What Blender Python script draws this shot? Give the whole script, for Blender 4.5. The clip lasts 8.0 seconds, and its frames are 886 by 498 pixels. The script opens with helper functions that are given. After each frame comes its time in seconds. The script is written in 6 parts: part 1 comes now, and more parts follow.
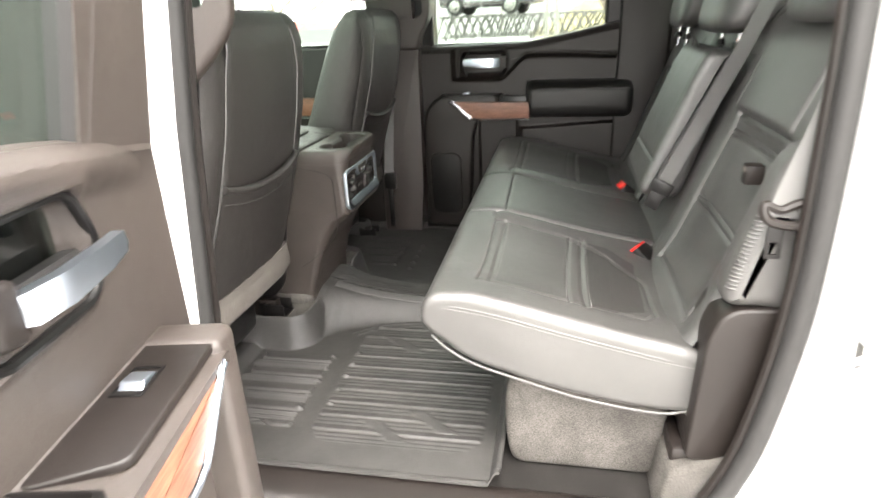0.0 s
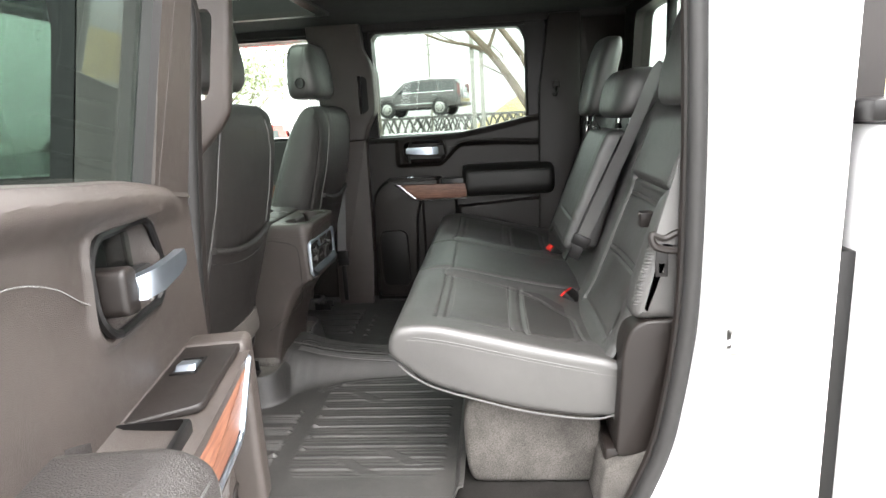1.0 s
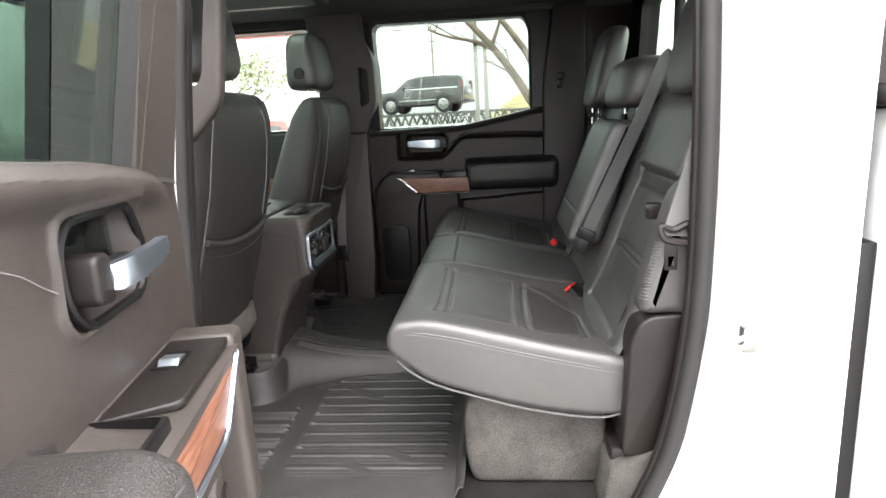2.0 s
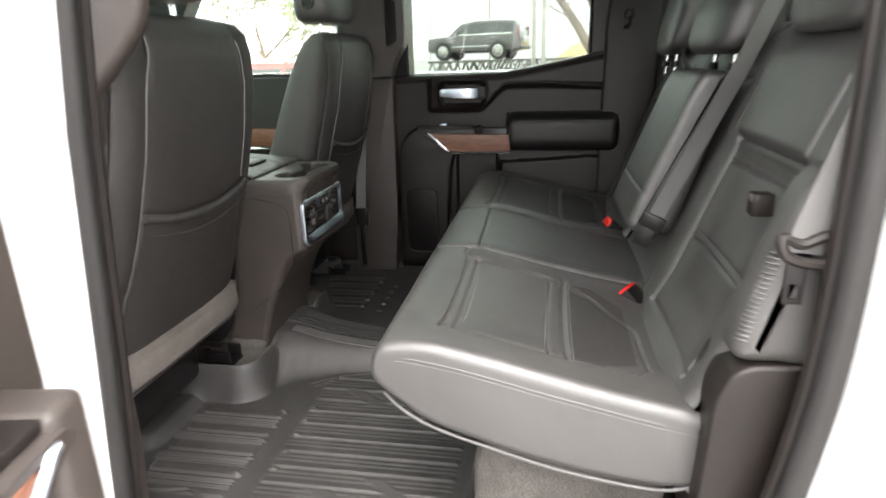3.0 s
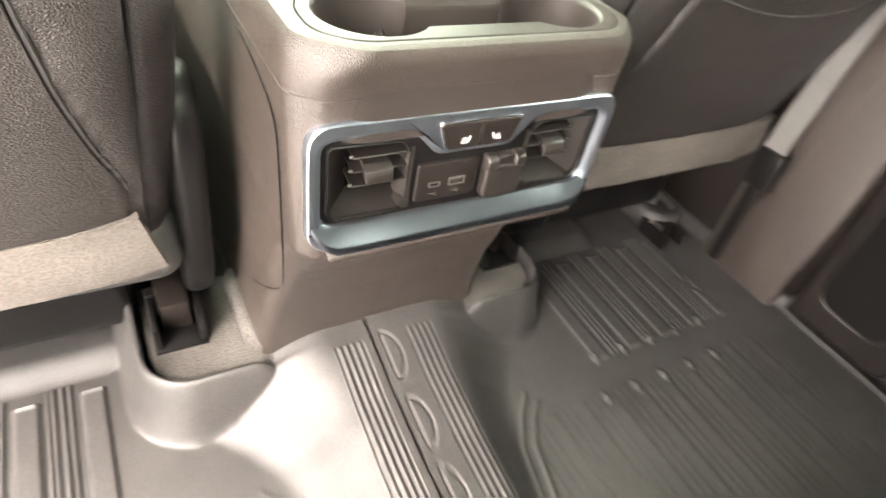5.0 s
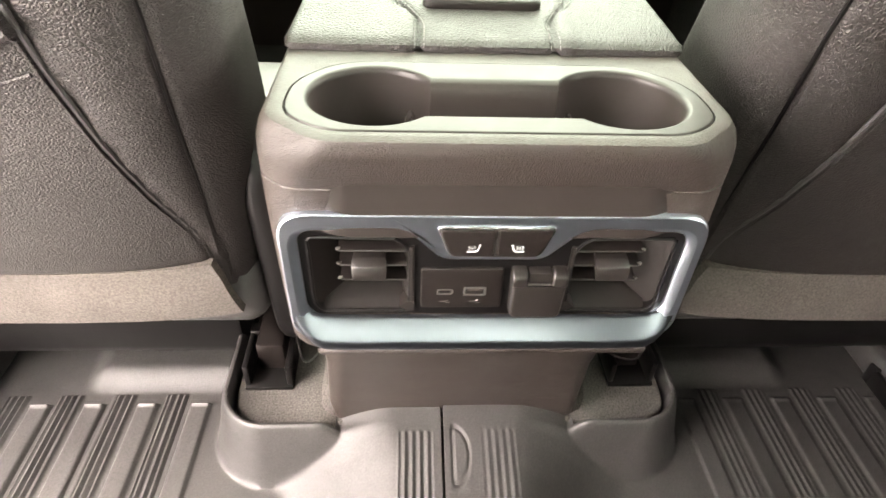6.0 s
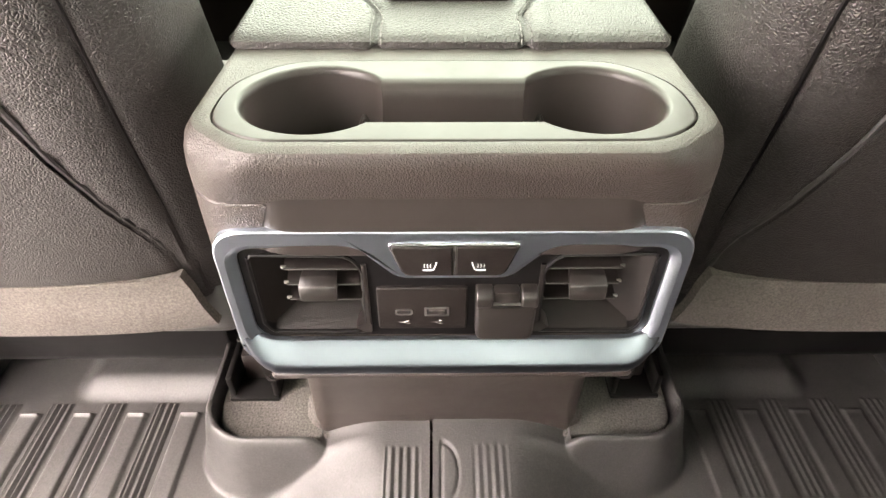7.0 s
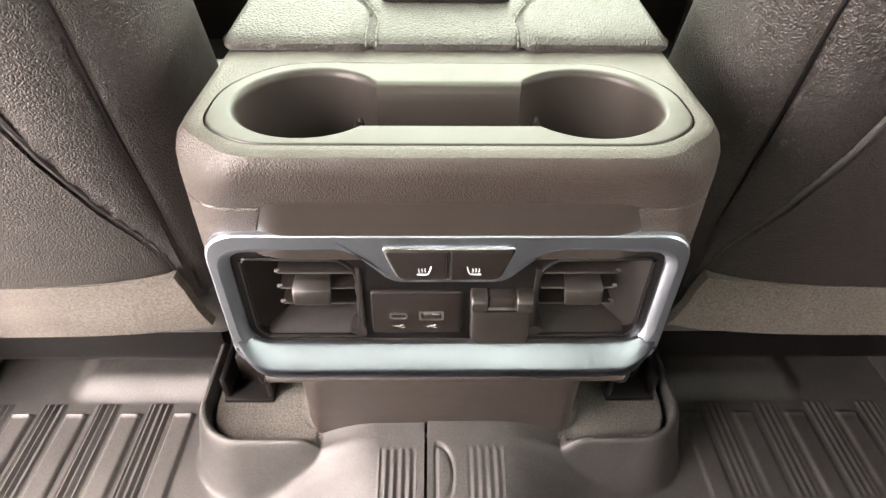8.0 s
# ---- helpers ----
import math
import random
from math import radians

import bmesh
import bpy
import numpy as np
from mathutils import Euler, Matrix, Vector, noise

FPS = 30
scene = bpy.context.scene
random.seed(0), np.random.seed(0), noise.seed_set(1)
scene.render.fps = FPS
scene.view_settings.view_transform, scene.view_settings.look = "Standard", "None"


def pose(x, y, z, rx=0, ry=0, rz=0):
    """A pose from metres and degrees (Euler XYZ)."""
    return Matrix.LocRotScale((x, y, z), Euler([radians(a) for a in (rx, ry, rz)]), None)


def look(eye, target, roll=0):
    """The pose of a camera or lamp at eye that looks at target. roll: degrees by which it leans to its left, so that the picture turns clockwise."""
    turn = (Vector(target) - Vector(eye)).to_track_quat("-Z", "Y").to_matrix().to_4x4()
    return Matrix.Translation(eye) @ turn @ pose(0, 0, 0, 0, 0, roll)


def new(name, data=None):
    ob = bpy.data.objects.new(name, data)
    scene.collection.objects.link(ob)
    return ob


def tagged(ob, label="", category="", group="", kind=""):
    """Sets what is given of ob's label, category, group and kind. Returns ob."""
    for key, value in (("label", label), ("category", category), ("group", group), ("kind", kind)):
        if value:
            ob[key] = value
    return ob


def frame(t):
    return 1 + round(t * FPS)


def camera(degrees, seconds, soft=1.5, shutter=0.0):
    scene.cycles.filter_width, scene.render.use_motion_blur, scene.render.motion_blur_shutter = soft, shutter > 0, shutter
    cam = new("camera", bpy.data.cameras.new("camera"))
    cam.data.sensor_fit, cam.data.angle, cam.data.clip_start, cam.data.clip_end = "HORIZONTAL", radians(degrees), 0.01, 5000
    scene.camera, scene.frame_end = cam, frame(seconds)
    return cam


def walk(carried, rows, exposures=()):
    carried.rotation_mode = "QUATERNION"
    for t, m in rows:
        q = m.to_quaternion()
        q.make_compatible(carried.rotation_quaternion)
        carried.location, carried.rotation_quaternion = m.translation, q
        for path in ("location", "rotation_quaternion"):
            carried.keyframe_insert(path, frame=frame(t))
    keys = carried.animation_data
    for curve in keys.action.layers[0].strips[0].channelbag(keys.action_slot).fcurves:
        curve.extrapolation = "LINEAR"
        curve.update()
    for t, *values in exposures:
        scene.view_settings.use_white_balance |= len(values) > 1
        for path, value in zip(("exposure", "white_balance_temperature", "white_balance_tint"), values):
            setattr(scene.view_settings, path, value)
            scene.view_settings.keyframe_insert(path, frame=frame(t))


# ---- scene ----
cam = camera(72.8, 8.0, shutter=0.4)
PATH = [
    (0, (0.606, -1.738, 0.905), (0.231, 0.085, 0.175), -2.6),
    (0.5, (0.605, -1.952, 0.886), (0.377, -0.031, 0.378), -3.5),
    (1, (0.6, -1.996, 0.877), (0.425, -0.053, 0.435), -3.3),
    (2.5, (0.606, -1.853, 0.85), (0.394, 0.079, 0.379), -3.0),
    (2.7, (0.623, -1.752, 0.849), (0.359, 0.162, 0.325), -2.4),
    (3, (0.625, -1.568, 0.838), (0.285, 0.309, 0.235), -1.7),
    (3.2, (0.604, -1.417, 0.815), (0.212, 0.416, 0.130), -0.8),
    (3.5, (0.499, -1.131, 0.769), (0.058, 0.654, -0.02), 0.3),
    (4, (0.397, -0.823, 0.822), (-0.133, 0.854, -0.131), 4.2),
    (4.2, (0.396, -0.731, 0.794), (-0.257, 0.878, -0.198), 7.1),
    (4.5, (0.336, -0.522, 0.784), (-0.492, 0.905, -0.346), 13.6),
    (4.6, (0.323, -0.464, 0.746), (-0.574, 0.91, -0.398), 14.9),
    (5, (0.358, -0.264, 0.719), (-0.881, 0.62, -0.578), 11.9),
    (5.2, (0.353, -0.209, 0.724), (-1.027, 0.411, -0.584), 7.8),
    (6.3, (0.308, -0.027, 0.724), (-1.248, 0.039, -0.531), 2.3),
    (6.5, (0.298, -0.016, 0.719), (-1.252, 0.027, -0.544), 1.5),
    (7, (0.283, -0.011, 0.713), (-1.259, 0.012, -0.561), 0.3),
    (7.5, (0.28, -0.009, 0.711), (-1.256, 0.019, -0.57), 0.4),
    (8, (0.279, -0.01, 0.714), (-1.26, 0.025, -0.563), 0.8),
]

EXPOSURES = [(0.0, 3.05, 7000, 12), (0.5, 2.58, 6800, 12), (1.0, 2.4, 6650, 12), (2.5, 2.05, 6650, 13), (3.0, 2.3, 6800, 14), (3.5, 3.5, 6950, 14), (4.5, 4.2, 7300, 17), (5.0, 4.85, 7600, 18), (6.3, 4.38, 7600, 22), (8.0, 4.35, 7600, 23)]
walk(cam, [(t, look(eye, target, roll)) for t, eye, target, roll in PATH], EXPOSURES)

# ---- light ----
world = bpy.data.worlds.new("sky")
scene.world = world
world.use_nodes = True
wn = world.node_tree
sky = wn.nodes.new("ShaderNodeTexSky")
sky.sky_type, sky.sun_disc = "NISHITA", False
sky.sun_elevation, sky.sun_rotation = radians(58), radians(200)
sky.air_density, sky.dust_density, sky.ozone_density = 1.0, 2.0, 1.0
soft_sky = wn.nodes.new("ShaderNodeHueSaturation")
soft_sky.inputs["Saturation"].default_value = 0.25
wn.links.new(sky.outputs[0], soft_sky.inputs["Color"])
cloud = wn.nodes.new("ShaderNodeMix")
cloud.data_type = "RGBA"
cloud.inputs[0].default_value = 0.75
wn.links.new(soft_sky.outputs[0], cloud.inputs[6])
# an overcast sky is about three times as bright overhead as at the horizon
sky_dir = wn.nodes.new("ShaderNodeTexCoord")
sky_xyz = wn.nodes.new("ShaderNodeSeparateXYZ")
wn.links.new(sky_dir.outputs["Generated"], sky_xyz.inputs[0])
sky_up = wn.nodes.new("ShaderNodeMapRange")
sky_up.inputs["To Min"].default_value, sky_up.inputs["To Max"].default_value = 0.72, 3.3
wn.links.new(sky_xyz.outputs["Z"], sky_up.inputs["Value"])
overcast = wn.nodes.new("ShaderNodeVectorMath")
overcast.operation = "SCALE"
overcast.inputs[0].default_value = (9.6, 9.8, 9.9)
wn.links.new(sky_up.outputs[0], overcast.inputs["Scale"])
wn.links.new(overcast.outputs[0], cloud.inputs[7])
wn.links.new(cloud.outputs[2], wn.nodes["Background"].inputs["Color"])
wn.nodes["Background"].inputs["Strength"].default_value = 0.15
sun_data = bpy.data.lights.new("sun", "SUN")
sun_data.energy, sun_data.angle, sun_data.color = 0.6, radians(30), (1.0, 0.95, 0.88)
sun = new("sun", sun_data)
sun.matrix_world = look((4.0, -9.2, 16.0), (0, 0, 0))

# ---- materials ----
def shader(name, rough=0.5, metal=0.0, spec=0.5):
    m = bpy.data.materials.new(name)
    m.use_nodes = True
    b = m.node_tree.nodes["Principled BSDF"]
    b.inputs["Roughness"].default_value, b.inputs["Metallic"].default_value = rough, metal
    b.inputs["Specular IOR Level"].default_value = spec
    return m, m.node_tree, b


def ramp(nt, fac, stops):
    r = nt.nodes.new("ShaderNodeValToRGB")
    while len(r.color_ramp.elements) < len(stops):
        r.color_ramp.elements.new(0.5)
    for e, (p, c) in zip(r.color_ramp.elements, stops):
        e.position, e.color = p, (*c, 1)
    nt.links.new(fac, r.inputs[0])
    return r.outputs[0]


def noise_tex(nt, scale, detail=4, rough=0.55, stretch=None):
    co = nt.nodes.new("ShaderNodeTexCoord")
    n = nt.nodes.new("ShaderNodeTexNoise")
    n.inputs["Scale"].default_value, n.inputs["Detail"].default_value, n.inputs["Roughness"].default_value = scale, detail, rough
    src = co.outputs["Object"]
    if stretch:
        mp = nt.nodes.new("ShaderNodeMapping")
        mp.inputs["Scale"].default_value = stretch
        nt.links.new(src, mp.inputs[0])
        src = mp.outputs[0]
    nt.links.new(src, n.inputs["Vector"])
    return n.outputs["Fac"], src


def bump(nt, b, height, strength, dist):
    bp = nt.nodes.new("ShaderNodeBump")
    bp.inputs["Strength"].default_value, bp.inputs["Distance"].default_value = strength, dist
    nt.links.new(height, bp.inputs["Height"])
    nt.links.new(bp.outputs[0], b.inputs["Normal"])
    return bp


def scaled(c, k):
    return tuple(min(1.0, v * k) for v in c)


def grained(name, col, rough, grain, strength, dist, var=0.18, cells=True, spec=0.5, rough_var=0.08, patch=7.0, soft=0.0, speck=0.0):
    """A plastic or hide with a moulded grain, slow colour drift and uneven gloss."""
    m, nt, b = shader(name, rough, 0.0, spec)
    big, _ = noise_tex(nt, patch, 5)
    tone = ramp(nt, big, [(0.3, scaled(col, 1 - var)), (0.7, scaled(col, 1 + var))])
    if speck:
        dots, _ = noise_tex(nt, 420, 2, 0.6)
        dot_range = nt.nodes.new("ShaderNodeMapRange")
        for key, val in (("From Min", 0.3), ("From Max", 0.7), ("To Min", 1 - speck), ("To Max", 1 + speck)):
            dot_range.inputs[key].default_value = val
        nt.links.new(dots, dot_range.inputs["Value"])
        mul = nt.nodes.new("ShaderNodeVectorMath")
        mul.operation = "SCALE"
        nt.links.new(tone, mul.inputs[0])
        nt.links.new(dot_range.outputs[0], mul.inputs["Scale"])
        tone = mul.outputs[0]
    nt.links.new(tone, b.inputs["Base Color"])
    fine, src = noise_tex(nt, 55, 3)
    mr = nt.nodes.new("ShaderNodeMapRange")
    mr.inputs["To Min"].default_value, mr.inputs["To Max"].default_value = rough - rough_var, rough + rough_var
    nt.links.new(fine, mr.inputs["Value"])
    nt.links.new(mr.outputs[0], b.inputs["Roughness"])
    if cells:
        warp = nt.nodes.new("ShaderNodeVectorMath")
        warp.operation = "MULTIPLY_ADD"
        wob = nt.nodes.new("ShaderNodeTexNoise")
        wob.inputs["Scale"].default_value = grain * 0.45
        nt.links.new(src, wob.inputs["Vector"])
        nt.links.new(wob.outputs["Color"], warp.inputs[0])
        warp.inputs[1].default_value = (1.1 / grain,) * 3
        nt.links.new(src, warp.inputs[2])
        v = nt.nodes.new("ShaderNodeTexVoronoi")
        v.feature = "DISTANCE_TO_EDGE"
        v.inputs["Scale"].default_value = grain
        nt.links.new(warp.outputs[0], v.inputs["Vector"])
        clampn = nt.nodes.new("ShaderNodeMapRange")
        clampn.inputs["From Max"].default_value = 0.32
        clampn.interpolation_type = "SMOOTHSTEP"
        nt.links.new(v.outputs["Distance"], clampn.inputs["Value"])
        h = clampn.outputs[0]
    else:
        h, _ = noise_tex(nt, grain, 5, 0.7)
    fine_bump = bump(nt, b, h, strength, dist)
    if soft:
        slow, _ = noise_tex(nt, 16, 3, 0.5)
        under = nt.nodes.new("ShaderNodeBump")
        under.inputs["Strength"].default_value, under.inputs["Distance"].default_value = 0.6, soft
        nt.links.new(slow, under.inputs["Height"])
        nt.links.new(under.outputs[0], fine_bump.inputs["Normal"])
    return m


def perforated(name, col, rough):
    m, nt, b = shader(name, rough)
    co = nt.nodes.new("ShaderNodeTexCoord")
    v = nt.nodes.new("ShaderNodeTexVoronoi")
    v.inputs["Scale"].default_value, v.inputs["Randomness"].default_value = 210, 0.0
    nt.links.new(co.outputs["Object"], v.inputs["Vector"])
    hole = nt.nodes.new("ShaderNodeMapRange")
    hole.inputs["From Min"].default_value, hole.inputs["From Max"].default_value = 0.22, 0.34
    nt.links.new(v.outputs["Distance"], hole.inputs["Value"])
    nt.links.new(ramp(nt, hole.outputs[0], [(0.0, scaled(col, 0.3)), (1.0, col)]), b.inputs["Base Color"])
    bump(nt, b, hole.outputs[0], 0.5, 0.0006)
    return m


LEATHER = (0.046, 0.044, 0.0425)
M_LEATHER = grained("black_leather", LEATHER, 0.41, 520, 0.34, 0.0005, spec=1.0, rough_var=0.05, soft=0.003)
M_LEATHER_COARSE = grained("grained_leather", (0.021, 0.0175, 0.016), 0.45, 360, 0.60, 0.0009, spec=0.6, soft=0.003)
M_SEATBACK = grained("seat_back_leather", (0.0205, 0.0172, 0.0158), 0.44, 400, 0.62, 0.0009, spec=0.72)
M_PERF = perforated("perforated_leather", (0.034, 0.0325, 0.031), 0.45)
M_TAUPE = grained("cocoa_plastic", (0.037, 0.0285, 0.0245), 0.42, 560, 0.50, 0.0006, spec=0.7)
M_TAUPE_SMOOTH = grained("cocoa_plastic_satin", (0.027, 0.0222, 0.020), 0.40, 1400, 0.10, 0.0001, spec=0.4)
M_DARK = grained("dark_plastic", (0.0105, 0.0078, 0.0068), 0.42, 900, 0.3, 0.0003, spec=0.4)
M_BLACK = grained("black_plastic", (0.006, 0.0055, 0.0055), 0.34, 1500, 0.08, 0.0001, spec=0.3)
M_RUBBER = grained("mat_rubber", (0.034, 0.0318, 0.0305), 0.56, 480, 0.75, 0.0007, spec=0.8, var=0.3, patch=11, cells=False, speck=0.35)
M_SEAL = grained("seal_rubber", (0.014, 0.0132, 0.013), 0.55, 500, 0.2, 0.0003)
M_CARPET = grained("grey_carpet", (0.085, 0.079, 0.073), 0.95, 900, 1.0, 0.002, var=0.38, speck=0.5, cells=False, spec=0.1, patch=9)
# the carpet again, darkened for the shade in footwells and under seats
M_CARPET_SHADED = grained("shaded_carpet", (0.020, 0.0185, 0.0175), 0.95, 900, 1.0, 0.002, var=0.3, cells=False, spec=0.1)
M_PANEL_CLOTH = grained("grey_backing", (0.128, 0.114, 0.103), 0.9, 700, 0.9, 0.0016, var=0.2, speck=0.3, cells=False, spec=0.2)
M_HEAD = grained("headliner_cloth", (0.035, 0.034, 0.034), 0.95, 800, 0.6, 0.001, var=0.1, cells=False, spec=0.1)
M_STITCH = grained("grey_thread", (0.17, 0.165, 0.16), 0.7, 900, 0.2, 0.0002, cells=False)
M_WEB = grained("belt_webbing", (0.11, 0.108, 0.106), 0.6, 900, 0.4, 0.0004, var=0.1, cells=False)
M_RED = grained("red_plastic", (0.75, 0.02, 0.015), 0.35, 500, 0.05, 0.0001, var=0.06, cells=False)


def plain_metal(name, col, rough):
    m, nt, b = shader(name, rough, 1.0)
    n, _ = noise_tex(nt, 30, 4)
    nt.links.new(ramp(nt, n, [(0.3, scaled(col, 0.92)), (0.7, col)]), b.inputs["Base Color"])
    return m


M_CHROME = plain_metal("satin_chrome", (0.62, 0.69, 0.78), 0.32)
M_BRIGHT = plain_metal("bright_chrome", (0.85, 0.86, 0.88), 0.10)
# far door's armrest pad, coloured darker than the near one for its shade
M_PAD_SHADED = grained("shaded_pad_trim", (0.009, 0.0082, 0.0078), 0.44, 520, 0.30, 0.0004, spec=0.5)
M_STEEL = plain_metal("steel", (0.45, 0.44, 0.42), 0.38)


def wood_material():
    m, nt, b = shader("open_pore_wood", 0.42)
    n, src = noise_tex(nt, 9, 8, 0.65, (2.2, 14, 26))
    n2, _ = noise_tex(nt, 60, 4, 0.6, (1.0, 9, 18))
    mixn = nt.nodes.new("ShaderNodeMath")
    mixn.operation = "MULTIPLY_ADD"
    mixn.inputs[1].default_value = 0.45
    nt.links.new(n2, mixn.inputs[0])
    nt.links.new(n, mixn.inputs[2])
    nt.links.new(ramp(nt, mixn.outputs[0], [(0.45, (0.045, 0.017, 0.010)), (0.66, (0.14, 0.055, 0.032)), (0.9, (0.25, 0.115, 0.07))]), b.inputs["Base Color"])
    bump(nt, b, n2, 0.25, 0.0004)
    return m


M_WOOD = wood_material()


def paint_material(name, col, rough=0.18, coat=1.0):
    m, nt, b = shader(name, rough)
    n, _ = noise_tex(nt, 3, 4)
    nt.links.new(ramp(nt, n, [(0.3, scaled(col, 0.96)), (0.7, col)]), b.inputs["Base Color"])
    b.inputs["Coat Weight"].default_value, b.inputs["Coat Roughness"].default_value = coat, 0.04
    return m


M_WHITE = paint_material("white_paint", (0.8, 0.8, 0.8))
M_SUV = paint_material("grey_brown_paint", (0.045, 0.040, 0.038))
M_REDCAR = paint_material("red_paint", (0.45, 0.02, 0.015))


def glass_material(name, tint, gloss=0.08):
    m = bpy.data.materials.new(name)
    m.use_nodes = True
    nt = m.node_tree
    nt.nodes.remove(nt.nodes["Principled BSDF"])
    out = nt.nodes["Material Output"]
    tr = nt.nodes.new("ShaderNodeBsdfTransparent")
    tr.inputs[0].default_value = (*tint, 1)
    gl = nt.nodes.new("ShaderNodeBsdfGlossy")
    gl.inputs["Roughness"].default_value = 0.01
    lw = nt.nodes.new("ShaderNodeLayerWeight")
    lw.inputs[0].default_value = 0.5
    pw = nt.nodes.new("ShaderNodeMath")
    pw.operation, pw.inputs[1].default_value = "POWER", 4.0
    nt.links.new(lw.outputs["Facing"], pw.inputs[0])
    sc = nt.nodes.new("ShaderNodeMath")
    sc.operation, sc.inputs[1].default_value, sc.inputs[2].default_value = "MULTIPLY_ADD", 0.9, 0.028
    nt.links.new(pw.outputs[0], sc.inputs[0])
    mixs = nt.nodes.new("ShaderNodeMixShader")
    nt.links.new(sc.outputs[0], mixs.inputs[0])
    nt.links.new(tr.outputs[0], mixs.inputs[1])
    nt.links.new(gl.outputs[0], mixs.inputs[2])
    nt.links.new(mixs.outputs[0], out.inputs[0])
    return m


M_ROOFGLASS = glass_material("roof_glass", (0.43, 0.485, 0.445))
M_GLASS = glass_material("window_glass", (0.80, 0.86, 0.82))
M_SCREEN = glass_material("windscreen_glass", (0.52, 0.585, 0.545))
M_BACKGLASS = glass_material("rear_window_glass", (0.74, 0.81, 0.76))
M_TINT = glass_material("privacy_glass", (0.50, 0.55, 0.52))
M_TINT_DARK = glass_material("dark_privacy_glass", (0.52, 0.58, 0.55))


# ---- shape helpers ----
def thing(name, at, label, category, group="", kind=""):
    ob = new(name)
    ob.empty_display_size = 0.05
    ob.location = at
    return tagged(ob, label, category, group, kind)


def world_of(ob):
    m = Matrix.LocRotScale(ob.location, ob.rotation_euler, ob.scale)
    return world_of(ob.parent) @ ob.matrix_parent_inverse @ m if ob.parent else m


def part(name, bm, material, parent=None, label="", sharp=38, kind="", category=""):
    me = bpy.data.meshes.new(name)
    bmesh.ops.recalc_face_normals(bm, faces=bm.faces)
    bm.to_mesh(me)
    bm.free()
    for m in (material if isinstance(material, (list, tuple)) else [material]):
        me.materials.append(m)
    me.shade_smooth()
    me.set_sharp_from_angle(angle=radians(sharp))
    ob = new(name, me)
    if parent:
        ob.parent = parent
        ob.matrix_parent_inverse = world_of(parent).inverted()
    return tagged(ob, label, category, "", kind)


def evened(ob):
    """Normals weighted by face size, so that large flat faces stay flat beside small rounds."""
    md = ob.modifiers.new("even", "WEIGHTED_NORMAL")
    md.keep_sharp, md.weight = True, 70
    return ob


def from_arrays(verts, faces):
    me = bpy.data.meshes.new("tmp")
    me.from_pydata([tuple(map(float, v)) for v in verts], [], [tuple(map(int, f)) for f in faces])
    bm = bmesh.new()
    bm.from_mesh(me)
    bpy.data.meshes.remove(me)
    return bm


def merge(*bms):
    """Joins several shapes into one."""
    out = bms[0]
    for b in bms[1:]:
        me = bpy.data.meshes.new("tmp")
        b.to_mesh(me)
        b.free()
        out.from_mesh(me)
        bpy.data.meshes.remove(me)
    return out


def box(x0, x1, y0, y1, z0, z1, r=0.0, seg=2):
    bm = bmesh.new()
    bmesh.ops.create_cube(bm, size=1.0)
    bm.transform(Matrix.Translation(((x0 + x1) / 2, (y0 + y1) / 2, (z0 + z1) / 2)) @ Matrix.Diagonal((x1 - x0, y1 - y0, z1 - z0, 1)))
    if r > 0:
        bmesh.ops.bevel(bm, geom=bm.edges[:], offset=r, segments=seg, profile=0.5, affect="EDGES")
    return bm


def cyl(p, q, r0, r1=None, n=24, caps=True):
    p, q = Vector(p), Vector(q)
    bm = bmesh.new()
    bmesh.ops.create_cone(bm, cap_ends=caps, segments=n, radius1=r0, radius2=r0 if r1 is None else r1, depth=(q - p).length)
    bm.transform(Matrix.Translation((p + q) / 2) @ (q - p).to_track_quat("Z", "Y").to_matrix().to_4x4())
    return bm


def spline(pts, n, closed=False):
    """Points along a smooth curve through pts, evenly spaced."""
    p = np.array(pts, float)
    k = len(p)
    segs = k if closed else k - 1
    out = []
    for i in range(segs):
        if closed:
            a, b, c, d = p[(i - 1) % k], p[i], p[(i + 1) % k], p[(i + 2) % k]
        else:
            a, b, c, d = p[max(i - 1, 0)], p[i], p[i + 1], p[min(i + 2, k - 1)]
        for t in np.linspace(0, 1, 12, endpoint=False):
            out.append(0.5 * (2 * b + (c - a) * t + (2 * a - 5 * b + 4 * c - d) * t * t + (3 * b - a - 3 * c + d) * t ** 3))
    out.append(p[0] if closed else p[-1])
    out = np.array(out)
    s = np.concatenate([[0], np.cumsum(np.linalg.norm(np.diff(out, axis=0), axis=1))])
    u = np.linspace(0, s[-1], n, endpoint=not closed)
    return np.stack([np.interp(u, s, out[:, j]) for j in range(out.shape[1])], 1)


